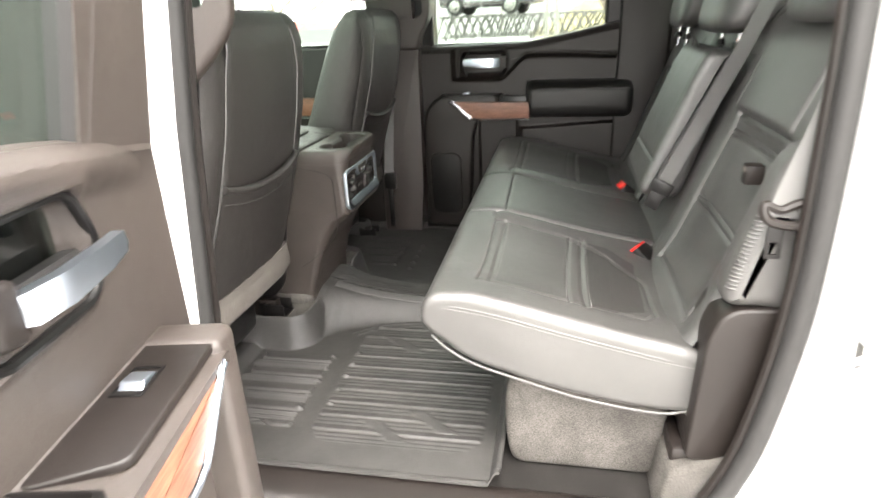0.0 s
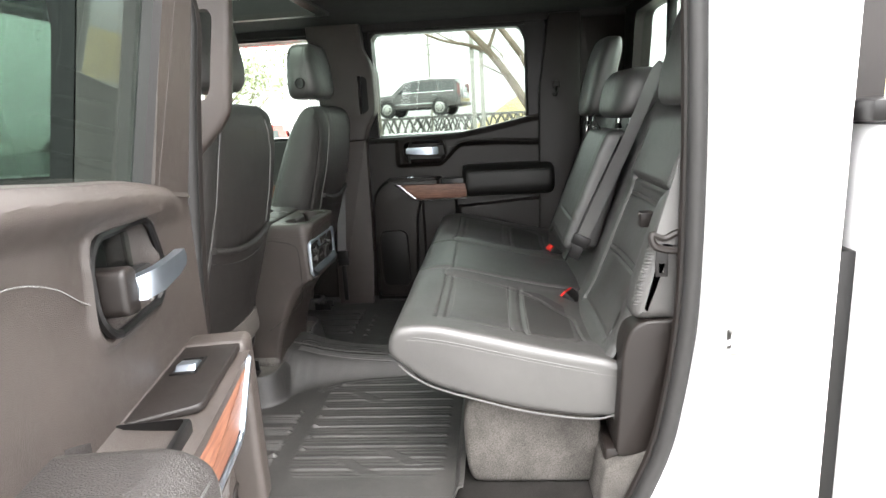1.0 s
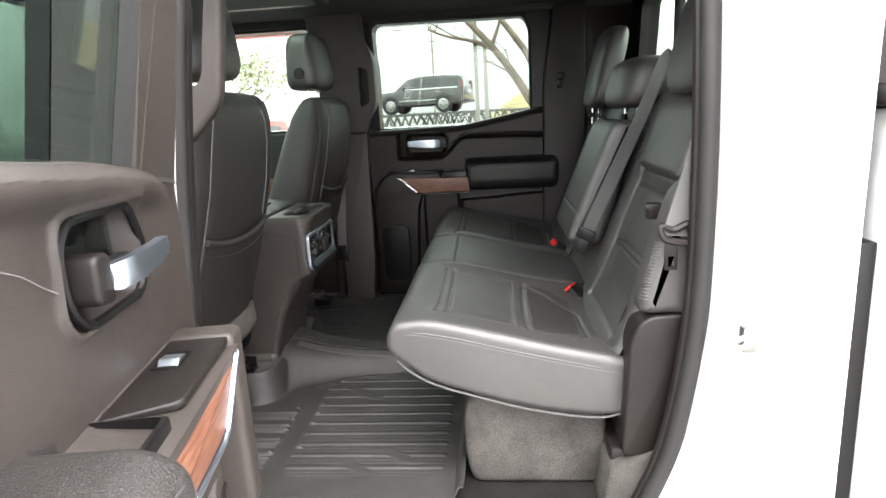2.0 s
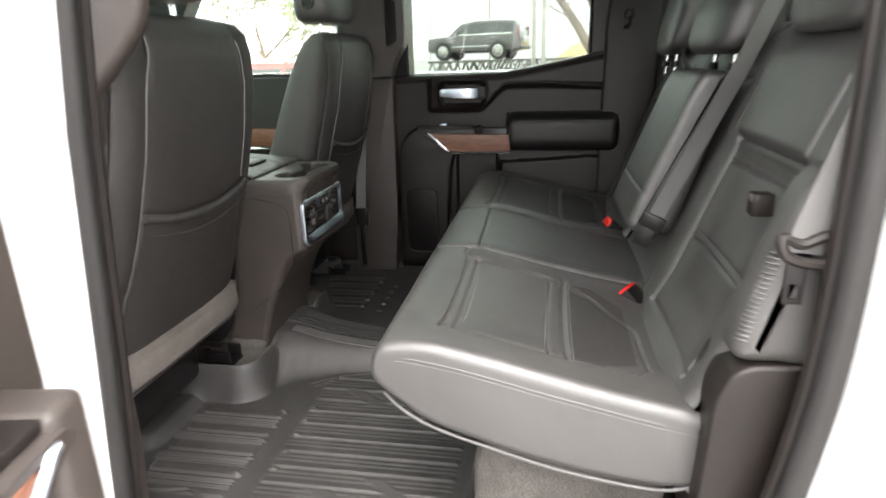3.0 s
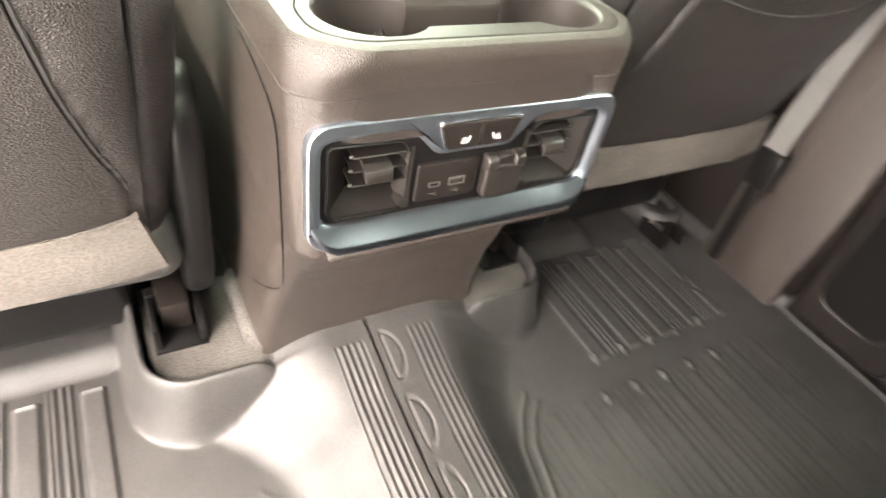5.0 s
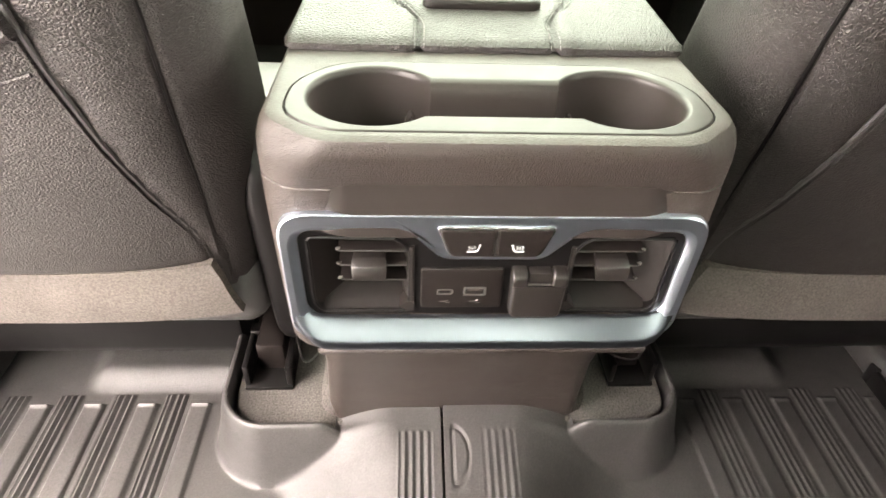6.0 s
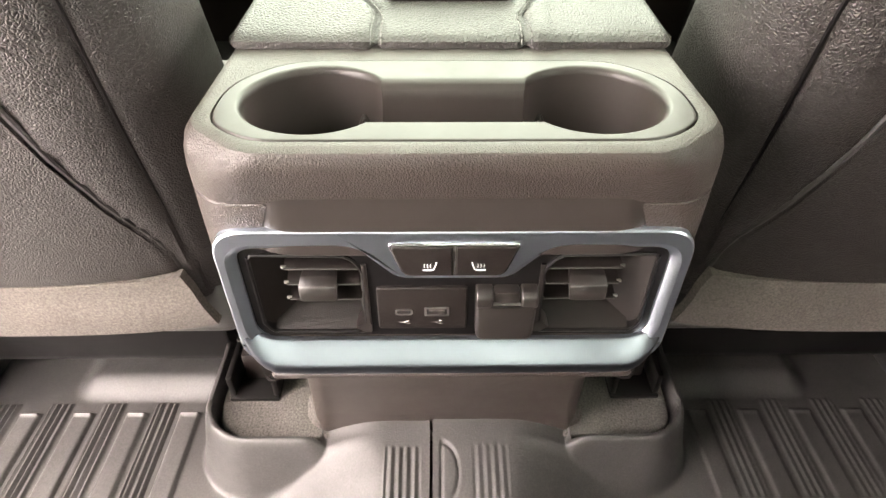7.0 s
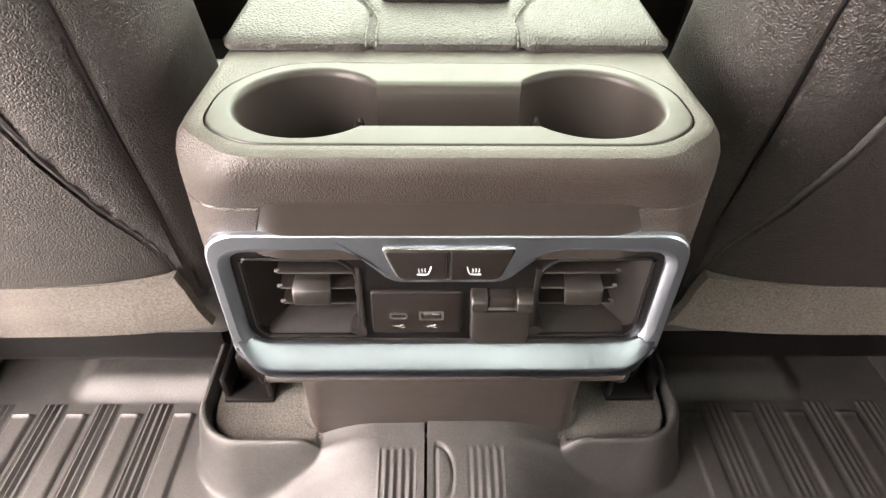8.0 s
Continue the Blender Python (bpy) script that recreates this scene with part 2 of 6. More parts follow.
def tube(pts, r, n=8, sides=8, smooth=True, flat=1.0, closed=False):
    """A round or flattened rod along pts."""
    p = spline(pts, n, closed) if smooth else np.array(pts, float)
    verts, faces = [], []
    m = len(p)
    up = Vector((0, 0, 1))
    for i in range(m):
        t = Vector(p[(i + 1) % m] - p[i - 1]) if closed else Vector(p[min(i + 1, m - 1)] - p[max(i - 1, 0)])
        t.normalize()
        if i == 0:
            a = t.cross(up)
            if a.length < 1e-3:
                a = t.cross(Vector((1, 0, 0)))
        else:
            a = a - t * a.dot(t)
        a.normalize()
        b = a.cross(t)
        for k in range(sides):
            w = 2 * math.pi * k / sides
            verts.append(Vector(p[i]) + a * (r * math.cos(w)) + b * (r * flat * math.sin(w)))
    for i in range(m if closed else m - 1):
        for k in range(sides):
            j = (i + 1) % m
            faces.append((i * sides + k, i * sides + (k + 1) % sides, j * sides + (k + 1) % sides, j * sides + k))
    if not closed:
        faces += [tuple(range(sides)), tuple((m - 1) * sides + k for k in range(sides))]
    return from_arrays(verts, faces)


def loft(secs, closed=True, caps=True):
    """A skin over rings of equally many points."""
    a = np.array(secs, float)
    n, m = a.shape[:2]
    faces = []
    for i in range(n - 1):
        for k in range(m if closed else m - 1):
            kk = (k + 1) % m
            faces.append((i * m + k, i * m + kk, (i + 1) * m + kk, (i + 1) * m + k))
    if caps:
        faces += [tuple(range(m)), tuple((n - 1) * m + k for k in range(m))]
    return from_arrays(a.reshape(-1, 3), faces)


def ring_normals(p):
    t = np.roll(p, -1, 0) - np.roll(p, 1, 0)
    nrm = np.stack([t[:, 1], -t[:, 0]], 1)
    nrm /= np.linalg.norm(nrm, axis=1, keepdims=True) + 1e-9
    area = 0.5 * np.sum(p[:, 0] * np.roll(p[:, 1], -1) - np.roll(p[:, 0], -1) * p[:, 1])
    return nrm if area > 0 else -nrm


def pad(profile, y0, y1, r, n=160, dy=0.008, disp=None, bow=None):
    """An upholstered block: a closed outline in x, z carried from y0 to y1, rounded at its ends, with seams and bulges by disp."""
    p = spline(profile, n, True)
    nr = ring_normals(p)
    th = np.linspace(0, math.pi / 2, 7)
    ya = [(y0 + r * (1 - math.cos(t)), r * (1 - math.sin(t))) for t in th]
    inner = np.linspace(y0 + r, y1 - r, max(2, int((y1 - y0 - 2 * r) / dy)))[1:-1]
    ys = ya + [(y, 0.0) for y in inner] + [(y1 - (y - y0), i) for y, i in reversed(ya)]
    secs = []
    for y, inset in ys:
        q = p - nr * inset
        if disp is not None:
            q = q + nr * disp(p[:, 0], np.full(n, y), p[:, 1], nr[:, 0], nr[:, 1])[:, None]
        off = bow(y) if bow else 0.0
        secs.append(np.stack([q[:, 0] + off, np.full(n, y), q[:, 1]], 1))
    return loft(secs)


def seg_dist(px, py, line):
    d = np.full(np.shape(px), 9.0)
    for (ax, ay), (bx, by) in zip(line[:-1], line[1:]):
        vx, vy = bx - ax, by - ay
        t = np.clip(((px - ax) * vx + (py - ay) * vy) / (vx * vx + vy * vy + 1e-12), 0, 1)
        d = np.minimum(d, np.hypot(px - ax - t * vx, py - ay - t * vy))
    return d


def seam(d, w=0.004, depth=0.004):
    return -depth * np.exp(-(d / w) ** 2)


def sstep(x, a, b):
    t = np.clip((x - a) / (b - a), 0, 1)
    return t * t * (3 - 2 * t)


def rbox(x, z, cx, cz, hx, hz, r):
    """Signed distance to a rounded rectangle."""
    qx, qz = np.abs(x - cx) - hx + r, np.abs(z - cz) - hz + r
    return np.hypot(np.maximum(qx, 0), np.maximum(qz, 0)) + np.minimum(np.maximum(qx, qz), 0) - r


def sheet(us, vs, f, thick=None, keep=None):
    """A surface over a grid, f(u, v) -> x, y, z arrays; thick: a vector along which it is made solid."""
    U, V = np.meshgrid(us, vs, indexing="ij")
    X, Y, Z = f(U, V)
    n, m = U.shape
    verts = np.stack([X, Y, Z], -1).reshape(-1, 3)
    ok = keep(U, V).reshape(-1) if keep is not None else np.ones(n * m, bool)
    faces = []
    for i in range(n - 1):
        for j in range(m - 1):
            q = (i * m + j, (i + 1) * m + j, (i + 1) * m + j + 1, i * m + j + 1)
            if ok[list(q)].all():
                faces.append(q)
    used = sorted({i for f_ in faces for i in f_})
    idx = {o: k for k, o in enumerate(used)}
    faces = [tuple(idx[i] for i in f_) for f_ in faces]
    verts = verts[used]
    if thick is not None:
        k = len(verts)
        cnt = {}
        for f_ in faces:
            for a, b in zip(f_, f_[1:] + f_[:1]):
                key = (min(a, b), max(a, b))
                cnt[key] = None if key in cnt else (a, b)
        verts = np.concatenate([verts, verts + np.array(thick)])
        faces = faces + [tuple(i + k for i in reversed(f_)) for f_ in faces] + [(e[1], e[0], e[0] + k, e[1] + k) for e in cnt.values() if e]
    return from_arrays(verts, faces)


def prism(outline, axis, a, b, r=0.0, seg=3):
    """An outline in two axes drawn out along the third; r rounds its edges."""
    o = np.array(outline, float)
    nr = ring_normals(o)
    d = 1 if b > a else -1
    if r > 0:
        th = np.linspace(0, math.pi / 2, seg + 1)
        near = [(a + d * r * (1 - math.cos(t)), r * (1 - math.sin(t))) for t in th]
        steps = near + [(a + b - w, i) for w, i in reversed(near)]
    else:
        steps = [(a, 0), (b, 0)]
    secs = []
    for w, inset in steps:
        q = o - nr * inset
        c = np.full(len(o), w)
        secs.append(np.stack({"x": [c, q[:, 0], q[:, 1]], "y": [q[:, 0], c, q[:, 1]], "z": [q[:, 0], q[:, 1], c]}[axis], 1))
    return loft(secs)


def rounded(points, r, n=5):
    """An outline with its corners rounded; r: one radius, or one for each corner."""
    out = []
    k = len(points)
    for i in range(k):
        p0, p1, p2 = (np.array(points[(i + d) % k], float) for d in (-1, 0, 1))
        rr = r[i] if isinstance(r, (list, tuple)) else r
        a, b = p0 - p1, p2 - p1
        la, lb = np.linalg.norm(a), np.linalg.norm(b)
        d = min(rr, 0.45 * la, 0.45 * lb)
        s, e = p1 + a / la * d, p1 + b / lb * d
        for t in np.linspace(0, 1, n):
            out.append(tuple((1 - t) ** 2 * s + 2 * t * (1 - t) * p1 + t * t * e))
    return out


def cut(body, *cutters):
    """body less the cutters."""
    def tmp(bm):
        bmesh.ops.recalc_face_normals(bm, faces=bm.faces)
        me = bpy.data.meshes.new("tmp")
        bm.to_mesh(me)
        bm.free()
        return new("tmp", me)
    base = tmp(body)
    made = []
    for c in cutters:
        o = tmp(c)
        made.append(o)
        md = base.modifiers.new("cut", "BOOLEAN")
        md.operation, md.object, md.solver = "DIFFERENCE", o, "EXACT"
    dg = bpy.context.evaluated_depsgraph_get()
    me = bpy.data.meshes.new_from_object(base.evaluated_get(dg))
    out = bmesh.new()
    out.from_mesh(me)
    for o in [base] + made:
        d = o.data
        bpy.data.objects.remove(o)
        bpy.data.meshes.remove(d)
    bpy.data.meshes.remove(me)
    return out


def stitches(pts, step=0.008, length=0.0052, r=0.0007, side=None):
    """Short threads laid along a line."""
    n = max(2, int(np.sum(np.linalg.norm(np.diff(np.array(pts, float), axis=0), axis=1)) / step))
    p = spline(pts, n)
    verts, faces = [], []
    for i in range(n - 1):
        a, b = Vector(p[i]), Vector(p[i + 1])
        t = (b - a).normalized()
        b = a + t * length
        s = t.cross(Vector((0, 0, 1)))
        s = (s if s.length > 1e-3 else t.cross(Vector((1, 0, 0)))).normalized()
        u = s.cross(t)
        k = len(verts)
        for c in (a, b):
            verts += [c + s * r, c + u * r, c - s * r, c - u * r]
        faces += [(k, k + 1, k + 5, k + 4), (k + 1, k + 2, k + 6, k + 5), (k + 2, k + 3, k + 7, k + 6), (k + 3, k, k + 4, k + 7), (k, k + 3, k + 2, k + 1), (k + 4, k + 5, k + 6, k + 7)]
    return from_arrays(verts, faces)


# ---- ground and cab shell ----
GROUND = -0.78


def asphalt():
    m, nt, b = shader("asphalt", 0.85)
    n, _ = noise_tex(nt, 0.4, 6)
    nt.links.new(ramp(nt, n, [(0.3, (0.15, 0.146, 0.139)), (0.7, (0.23, 0.222, 0.21))]), b.inputs["Base Color"])
    f, _ = noise_tex(nt, 120, 4, 0.7)
    bump(nt, b, f, 0.5, 0.004)
    return m


M_GROUND = asphalt()
tagged(part("ground", sheet(np.linspace(-1, 1, 41) ** 3 * 900, np.linspace(-1, 1, 41) ** 3 * 900, lambda u, v: (u, v, GROUND + 0 * u)), M_GROUND), "pale worn concrete of an open car lot", "ground", kind="structure")


def structure(name, bm, material, label, category):
    return part(name, bm, material, None, label, kind="structure", category=category)


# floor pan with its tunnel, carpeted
structure("floor", merge(box(-1.7, 1.22, -0.80, 0.80, -0.10, -0.012), prism(rounded([(-1.6, -0.281), (-0.128, -0.281), (-0.128, 0.281), (-1.6, 0.281)], 0.05), "z", -0.012, 0.074, 0.004)), M_CARPET_SHADED, "carpeted floor pan under the rubber mats, darkened for shade", "floor")
structure("carpet_tunnel", merge(prism(rounded([(-0.30, -0.280), (-0.129, -0.280), (-0.129, 0.280), (-0.30, 0.280)], 0.05), "z", 0.06, 0.081, 0.004), prism(rounded([(-0.30, -0.17), (-0.139, -0.17), (-0.139, 0.17), (-0.30, 0.17)], 0.03), "z", 0.07, 0.106, 0.014)), M_CARPET, "grey carpet round the console foot", "carpet")

# sill plates
for s, n in ((-1, "sill_1"), (1, "sill_2")):
    structure(n, merge(prism(rounded([(s * 0.775, -0.035), (s * 0.775, 0.004), (s * 0.80, 0.012), (s * 0.86, 0.0), (s * 0.93, -0.05), (s * 0.93, -0.2), (s * 0.80, -0.2)], 0.012, 4), "x", -0.09, 0.97)), M_DARK, "dark plastic door sill plate", "sill")

# roof lining with the sunroof opening ahead
roof = cut(box(-1.0, 1.24, -0.86, 0.86, 1.275, 1.34, 0.02), box(-0.80, -0.03, -0.38, 0.38, 1.2, 1.4, 0.03))
structure("ceiling", roof, M_HEAD, "black cloth roof lining", "ceiling")
structure("trim_sunroof", cut(box(-0.83, 0.0, -0.41, 0.41, 1.262, 1.282, 0.006), box(-0.79, -0.04, -0.37, 0.37, 1.2, 1.4, 0.02)), M_DARK, "dark sunroof surround in the roof lining", "trim")
part("sunroof_glass", box(-0.84, 0.01, -0.42, 0.42, 1.348, 1.354), M_ROOFGLASS, None, "green-tinted glass of the sunroof", kind="structure", category="window")
structure("roof_skin", cut(box(-1.0, 1.26, -0.84, 0.84, 1.345, 1.36, 0.006), box(-0.84, 0.01, -0.42, 0.42, 1.2, 1.5)), M_WHITE, "white painted roof of the pickup cab", "roof")

# back wall with the rear window
wall_rear = cut(box(1.19, 1.26, -0.90, 0.90, -0.10, 1.30), prism(rounded([(-0.66, 0.985), (0.66, 0.985), (0.60, 1.225), (-0.60, 1.225)], 0.04), "x", 1.0, 1.4))
structure("wall_rear", wall_rear, M_DARK, "dark trimmed back wall of the cab", "wall")
rw = thing("window_1", (1.225, 0, 0.98), "rear window in three panes between black bars", "window", kind="structure")
for a, b in ((-0.66, -0.215), (-0.20, 0.20), (0.215, 0.66)):
    g = part("pane", prism([(a, 0.98), (b, 0.98), (b, 1.23), (a, 1.23)], "x", 1.222, 1.227), M_BACKGLASS, rw)
    g.visible_shadow = False
for y in (-0.2075, 0.2075):
    part("bar", box(1.205, 1.235, y - 0.012, y + 0.012, 0.975, 1.235, 0.003), M_BLACK, rw)

# pillars and side walls: x outline, height
def side_wall(s, name, outline, y0, y1, mat, label, cat="trim"):
    return structure(name, prism(outline, "y", s * y0, s * y1, 0.008, 2), mat, label, cat)


for s, k in ((-1, "left"), (1, "right")):
    # centre pillar trims, with a grab handle moulded into the upper one
    e = 0.0 if s > 0 else -0.105
    side_wall(s, "trim_pillar_lower_" + k, rounded([(-0.165, -0.05), (e, -0.05), (0.022 + e, 0.20), (0.03 + e, 0.775), (-0.15, 0.775), (-0.16, 0.3)], 0.01), 0.745, 0.84 if s < 0 else 0.90, M_TAUPE, "cocoa plastic centre pillar lower trim")
    e = 0.0 if s > 0 else -0.03
    up = prism(rounded([(-0.16, 0.72), (-0.048, 0.72), (-0.040, 0.80), (0.002, 0.836), (0.038, 0.872), (0.060, 0.905), (0.073, 0.995), (0.084, 1.07), (0.092, 1.15), (0.10, 1.285), (-0.20, 1.285), (-0.18, 1.0)], 0.02) if s < 0 else rounded([(-0.16, 0.772), (0.034 + 2 * e, 0.772), (0.040 + 2 * e, 0.82), (0.082 + e, 0.89), (0.086 + e, 0.93), (0.086 + e, 1.07), (0.074 + e, 1.12), (0.046 + e, 1.17), (0.04 + e, 1.285), (-0.20, 1.285), (-0.18, 1.0)], 0.02), "y", s * 0.728, s * (0.762 if s < 0 else 0.90), 0.012, 3)
    hole = prism(rounded([(0.016 + e, 0.885 + (0.06 if s < 0 else 0)), (0.058 + e, 0.905 + (0.06 if s < 0 else 0)), (0.058 + e * 0.6, 1.045 + (0.08 if s < 0 else 0)), (0.018 + e * 0.6, 1.06 + (0.08 if s < 0 else 0))], 0.012), "y", s * 0.60, s * 0.80)
    if s < 0:
        hole = prism(rounded([(-0.045, 0.930), (0.016, 0.930), (0.028, 0.950), (0.040, 1.02), (0.053, 1.09), (0.045, 1.105), (-0.02, 1.105)], 0.012), "y", -0.60, -0.95)
    structure("trim_pillar_upper_" + k, cut(up, hole), M_TAUPE, "cocoa plastic centre pillar trim with a moulded grab handle", "trim")
    if s > 0:
        structure("grab_recess_" + k, box(0.0, 0.065, 0.782, 0.80, 0.87, 1.075), M_BLACK, "black recess behind the grab handle", "trim")
    # rear quarter
    side_wall(s, "trim_quarter_" + k, rounded([(0.905, -0.05), (0.955, 0.20), (0.988, 0.45), (0.994, 0.75), (0.988, 1.05), (0.975, 1.285), (1.2, 1.285), (1.2, -0.05)] if s < 0 else [(1.0, -0.05), (1.0, 1.285), (1.2, 1.285), (1.2, -0.05)], 0.01), 0.80, 0.845, M_DARK, "dark rear quarter trim")
    side_wall(s, "roof_rail_" + k, [(-1.0, 1.245), (1.2, 1.245), (1.2, 1.30), (-1.0, 1.30)], 0.78, 0.84 if s < 0 else 0.93, M_HEAD, "cloth covered roof rail")
    # windscreen pillar and front bulkhead side
    side_wall(s, "trim_pillar_front_" + k, [(-1.02, 1.30), (-0.93, 1.30), (-1.42, 0.78), (-1.56, 0.78)], 0.72, 0.90, M_TAUPE, "cocoa windscreen pillar trim")
structure("wall_right", cut(box(-1.5, 1.2, 0.93, 0.99, -0.3, 1.3), box(-1.0, -0.19, 0.8, 1.1, 0.80, 1.235), box(0.05, 0.775, 0.8, 1.1, 0.77, 1.245), prism([(-1.6, 0.8), (-1.0, 1.31), (-1.6, 1.31)], "y", 0.8, 1.1)), M_WHITE, "white painted outer side of the cab", "wall")
structure("wall_right_rear", box(0.86, 1.2, 0.84, 0.93, -0.1, 1.25), M_DARK, "dark rear cab corner", "wall")
structure("trim_quarter_pad", prism(rounded([(0.80, 0.05), (1.0, 0.05), (1.0, 1.27), (0.86, 1.27), (0.815, 0.95)], 0.02), "y", 0.765, 0.86, 0.01), M_DARK, "dark rear door pillar trim", "trim")

# dashboard and bulkhead close the front
dash = prism(rounded([(-1.70, -0.1), (-1.70, 0.80), (-1.45, 0.80), (-1.22, 0.72), (-1.16, 0.60), (-1.24, 0.44), (-1.60, 0.38), (-1.67, -0.1)], 0.04), "y", -0.78, 0.78)
structure("dashboard", dash, M_DARK, "dark padded dashboard across the cab front", "dashboard")
structure("bulkhead", box(-1.80, -1.695, -0.93, 0.93, -0.30, 0.80), M_BLACK, "black bulkhead behind the dashboard", "wall")
structure("footwell_side", merge(box(-1.72, -1.14, -0.90, -0.78, -0.15, 0.80), box(-1.72, -1.14, 0.78, 0.90, -0.15, 0.80)), M_CARPET_SHADED, "carpeted footwell side, darkened for its shade", "wall")
part("windscreen", prism([(-1.50, 0.80), (-1.495, 0.80), (-0.985, 1.30), (-0.99, 1.30)], "y", -0.75, 0.75), M_SCREEN, None, "clear raked windscreen", kind="structure", category="window")

# painted body of the driver's side


def strip(name, x_in, x_out, y_in, y_out, zs, mat, label, cat):
    """A wall strip that follows the door opening; x_in and x_out run with height."""
    secs = []
    for i, z in enumerate(zs):
        a, b = x_in[i], x_out[i]
        secs.append([(a, y_in, z), (b, y_out, z), (b, y_out + 0.03, z), (a, y_in + 0.03, z)])
    return structure(name, loft(secs), mat, label, cat)


ZS = [-0.25, -0.12, -0.03, 0.06, 0.20, 0.45, 0.75, 1.05, 1.30]
XC = [0.70, 0.78, 0.84, 0.885, 0.934, 0.970, 0.975, 0.966, 0.95]
strip("jamb_rear", [v + 0.018 for v in XC], [1.06] * 9, -0.855, -0.985, ZS, M_WHITE, "white painted door jamb behind the rear seat", "jamb")
structure("side_panel", box(1.055, 1.158, -1.005, -0.975, -0.3, 1.30, 0.008), M_WHITE, "white painted cab corner panel", "panel")
# black box set nearly flush in the gap, standing in for its shade
structure("gap_shade", box(1.156, 1.186, -0.994, -0.90, -0.35, 0.62, 0.003), M_BLACK, "black filler for the shade between cab and cargo bed", "gap")
XB = [-0.080, -0.072, -0.064, -0.055, -0.042, -0.018, 0.010, 0.053, 0.09]
strip("jamb_front", [v - 0.012 for v in XB], [v - 0.075 for v in XB], -0.865, -0.985, ZS, M_WHITE, "white painted centre pillar jamb", "jamb")
structure("body_front", box(-1.0, -0.14, -1.0, -0.95, -0.3, 0.77, 0.01), M_WHITE, "white painted front door skin", "panel")
structure("sill_body", box(-0.2, 1.06, -0.985, -0.90, -0.33, -0.10, 0.02), M_WHITE, "white painted rocker panel under the door", "panel")
structure("rail_body", box(-0.2, 1.1, -0.95, -0.84, 1.28, 1.35, 0.02), M_WHITE, "white painted roof side rail", "panel")

# weather strip round the door opening
ring = [(XC[i], -0.848, z) for i, z in enumerate(ZS) if z > -0.05] + [(0.86, -0.848, 1.285), (0.1, -0.848, 1.285)] + [(XB[i] - 0.012, -0.848, z) for i, z in reversed(list(enumerate(ZS))) if -0.05 < z < 1.2] + [(0.0, -0.848, -0.045), (0.70, -0.848, -0.055), (0.80, -0.848, -0.05)]
structure("weatherstrip", tube(ring, 0.017, 160, 10, True, 1.0, True), M_SEAL, "black rubber weatherstrip round the open doorway", "seal")
structure("weatherstrip_lip", tube([(x * 0.985 + 0.004, -0.822, z) for x, y, z in ring], 0.011, 160, 8, True, 1.0, True), M_DARK, "dark inner lip of the doorway seal", "seal")

# striker on the jamb
st = thing("door_striker", (1.015, -0.93, 0.44), "bright steel door striker loop on the white jamb", "striker")
part("plate", box(1.012, 1.040, -0.950, -0.925, 0.420, 0.466, 0.006), M_STEEL, st)
part("loop", tube([(1.035, -0.94, 0.452), (1.005, -0.960, 0.452), (0.988, -0.970, 0.449), (1.0, -0.962, 0.436), (1.035, -0.94, 0.434)], 0.0045, 24, 8), M_BRIGHT, st)

# cargo bed behind
bed = thing("cargo_bed", (1.9, -0.95, -0.3), "white pickup cargo bed side with black rail cap", "truck bed")
part("side", box(1.187, 3.1, -1.03, -0.93, -0.30, 0.825, 0.012), M_WHITE, bed)
part("rail_cap", box(1.165, 3.1, -1.035, -0.90, 0.826, 0.862, 0.01), M_BLACK, bed, "black plastic bed rail cap")
part("headboard", box(1.215, 1.26, -0.93, 0.93, -0.1, 0.80, 0.01), M_WHITE, bed)


# ---- front seats ----
SZ = [0.22, 0.26, 0.32, 0.40, 0.50, 0.60, 0.70, 0.80, 0.86, 0.90, 0.922, 0.93]
SX = [-0.172, -0.160, -0.141, -0.117, -0.088, -0.062, -0.038, -0.022, -0.018, -0.026, -0.045, -0.07]
SW = [0.250, 0.262, 0.270, 0.278, 0.284, 0.286, 0.284, 0.275, 0.262, 0.244, 0.215, 0.15]
SD = [0.25, 0.25, 0.25, 0.245, 0.225, 0.205, 0.19, 0.165, 0.14, 0.105, 0.065, 0.02]


def seat_at(z):
    return np.interp(z, SZ, SX), np.interp(z, SZ, SW), np.interp(z, SZ, SD)


def pipe_off(z):
    return np.interp(z, [0.22, 0.36, 0.385, 0.42, 0.48, 0.55, 0.65, 0.80, 0.88], [0.222, 0.222, 0.216, 0.204, 0.190, 0.180, 0.174, 0.167, 0.148])


def back_x(yo, z):
    """Rear face of the front seat's back at yo from its middle."""
    x, w, d = seat_at(z)
    t = np.clip(np.abs(yo) / w, 0, 0.9999)
    return x - d / 2 + d / 2 * (1 - t ** 3.4) ** (1 / 3.4)


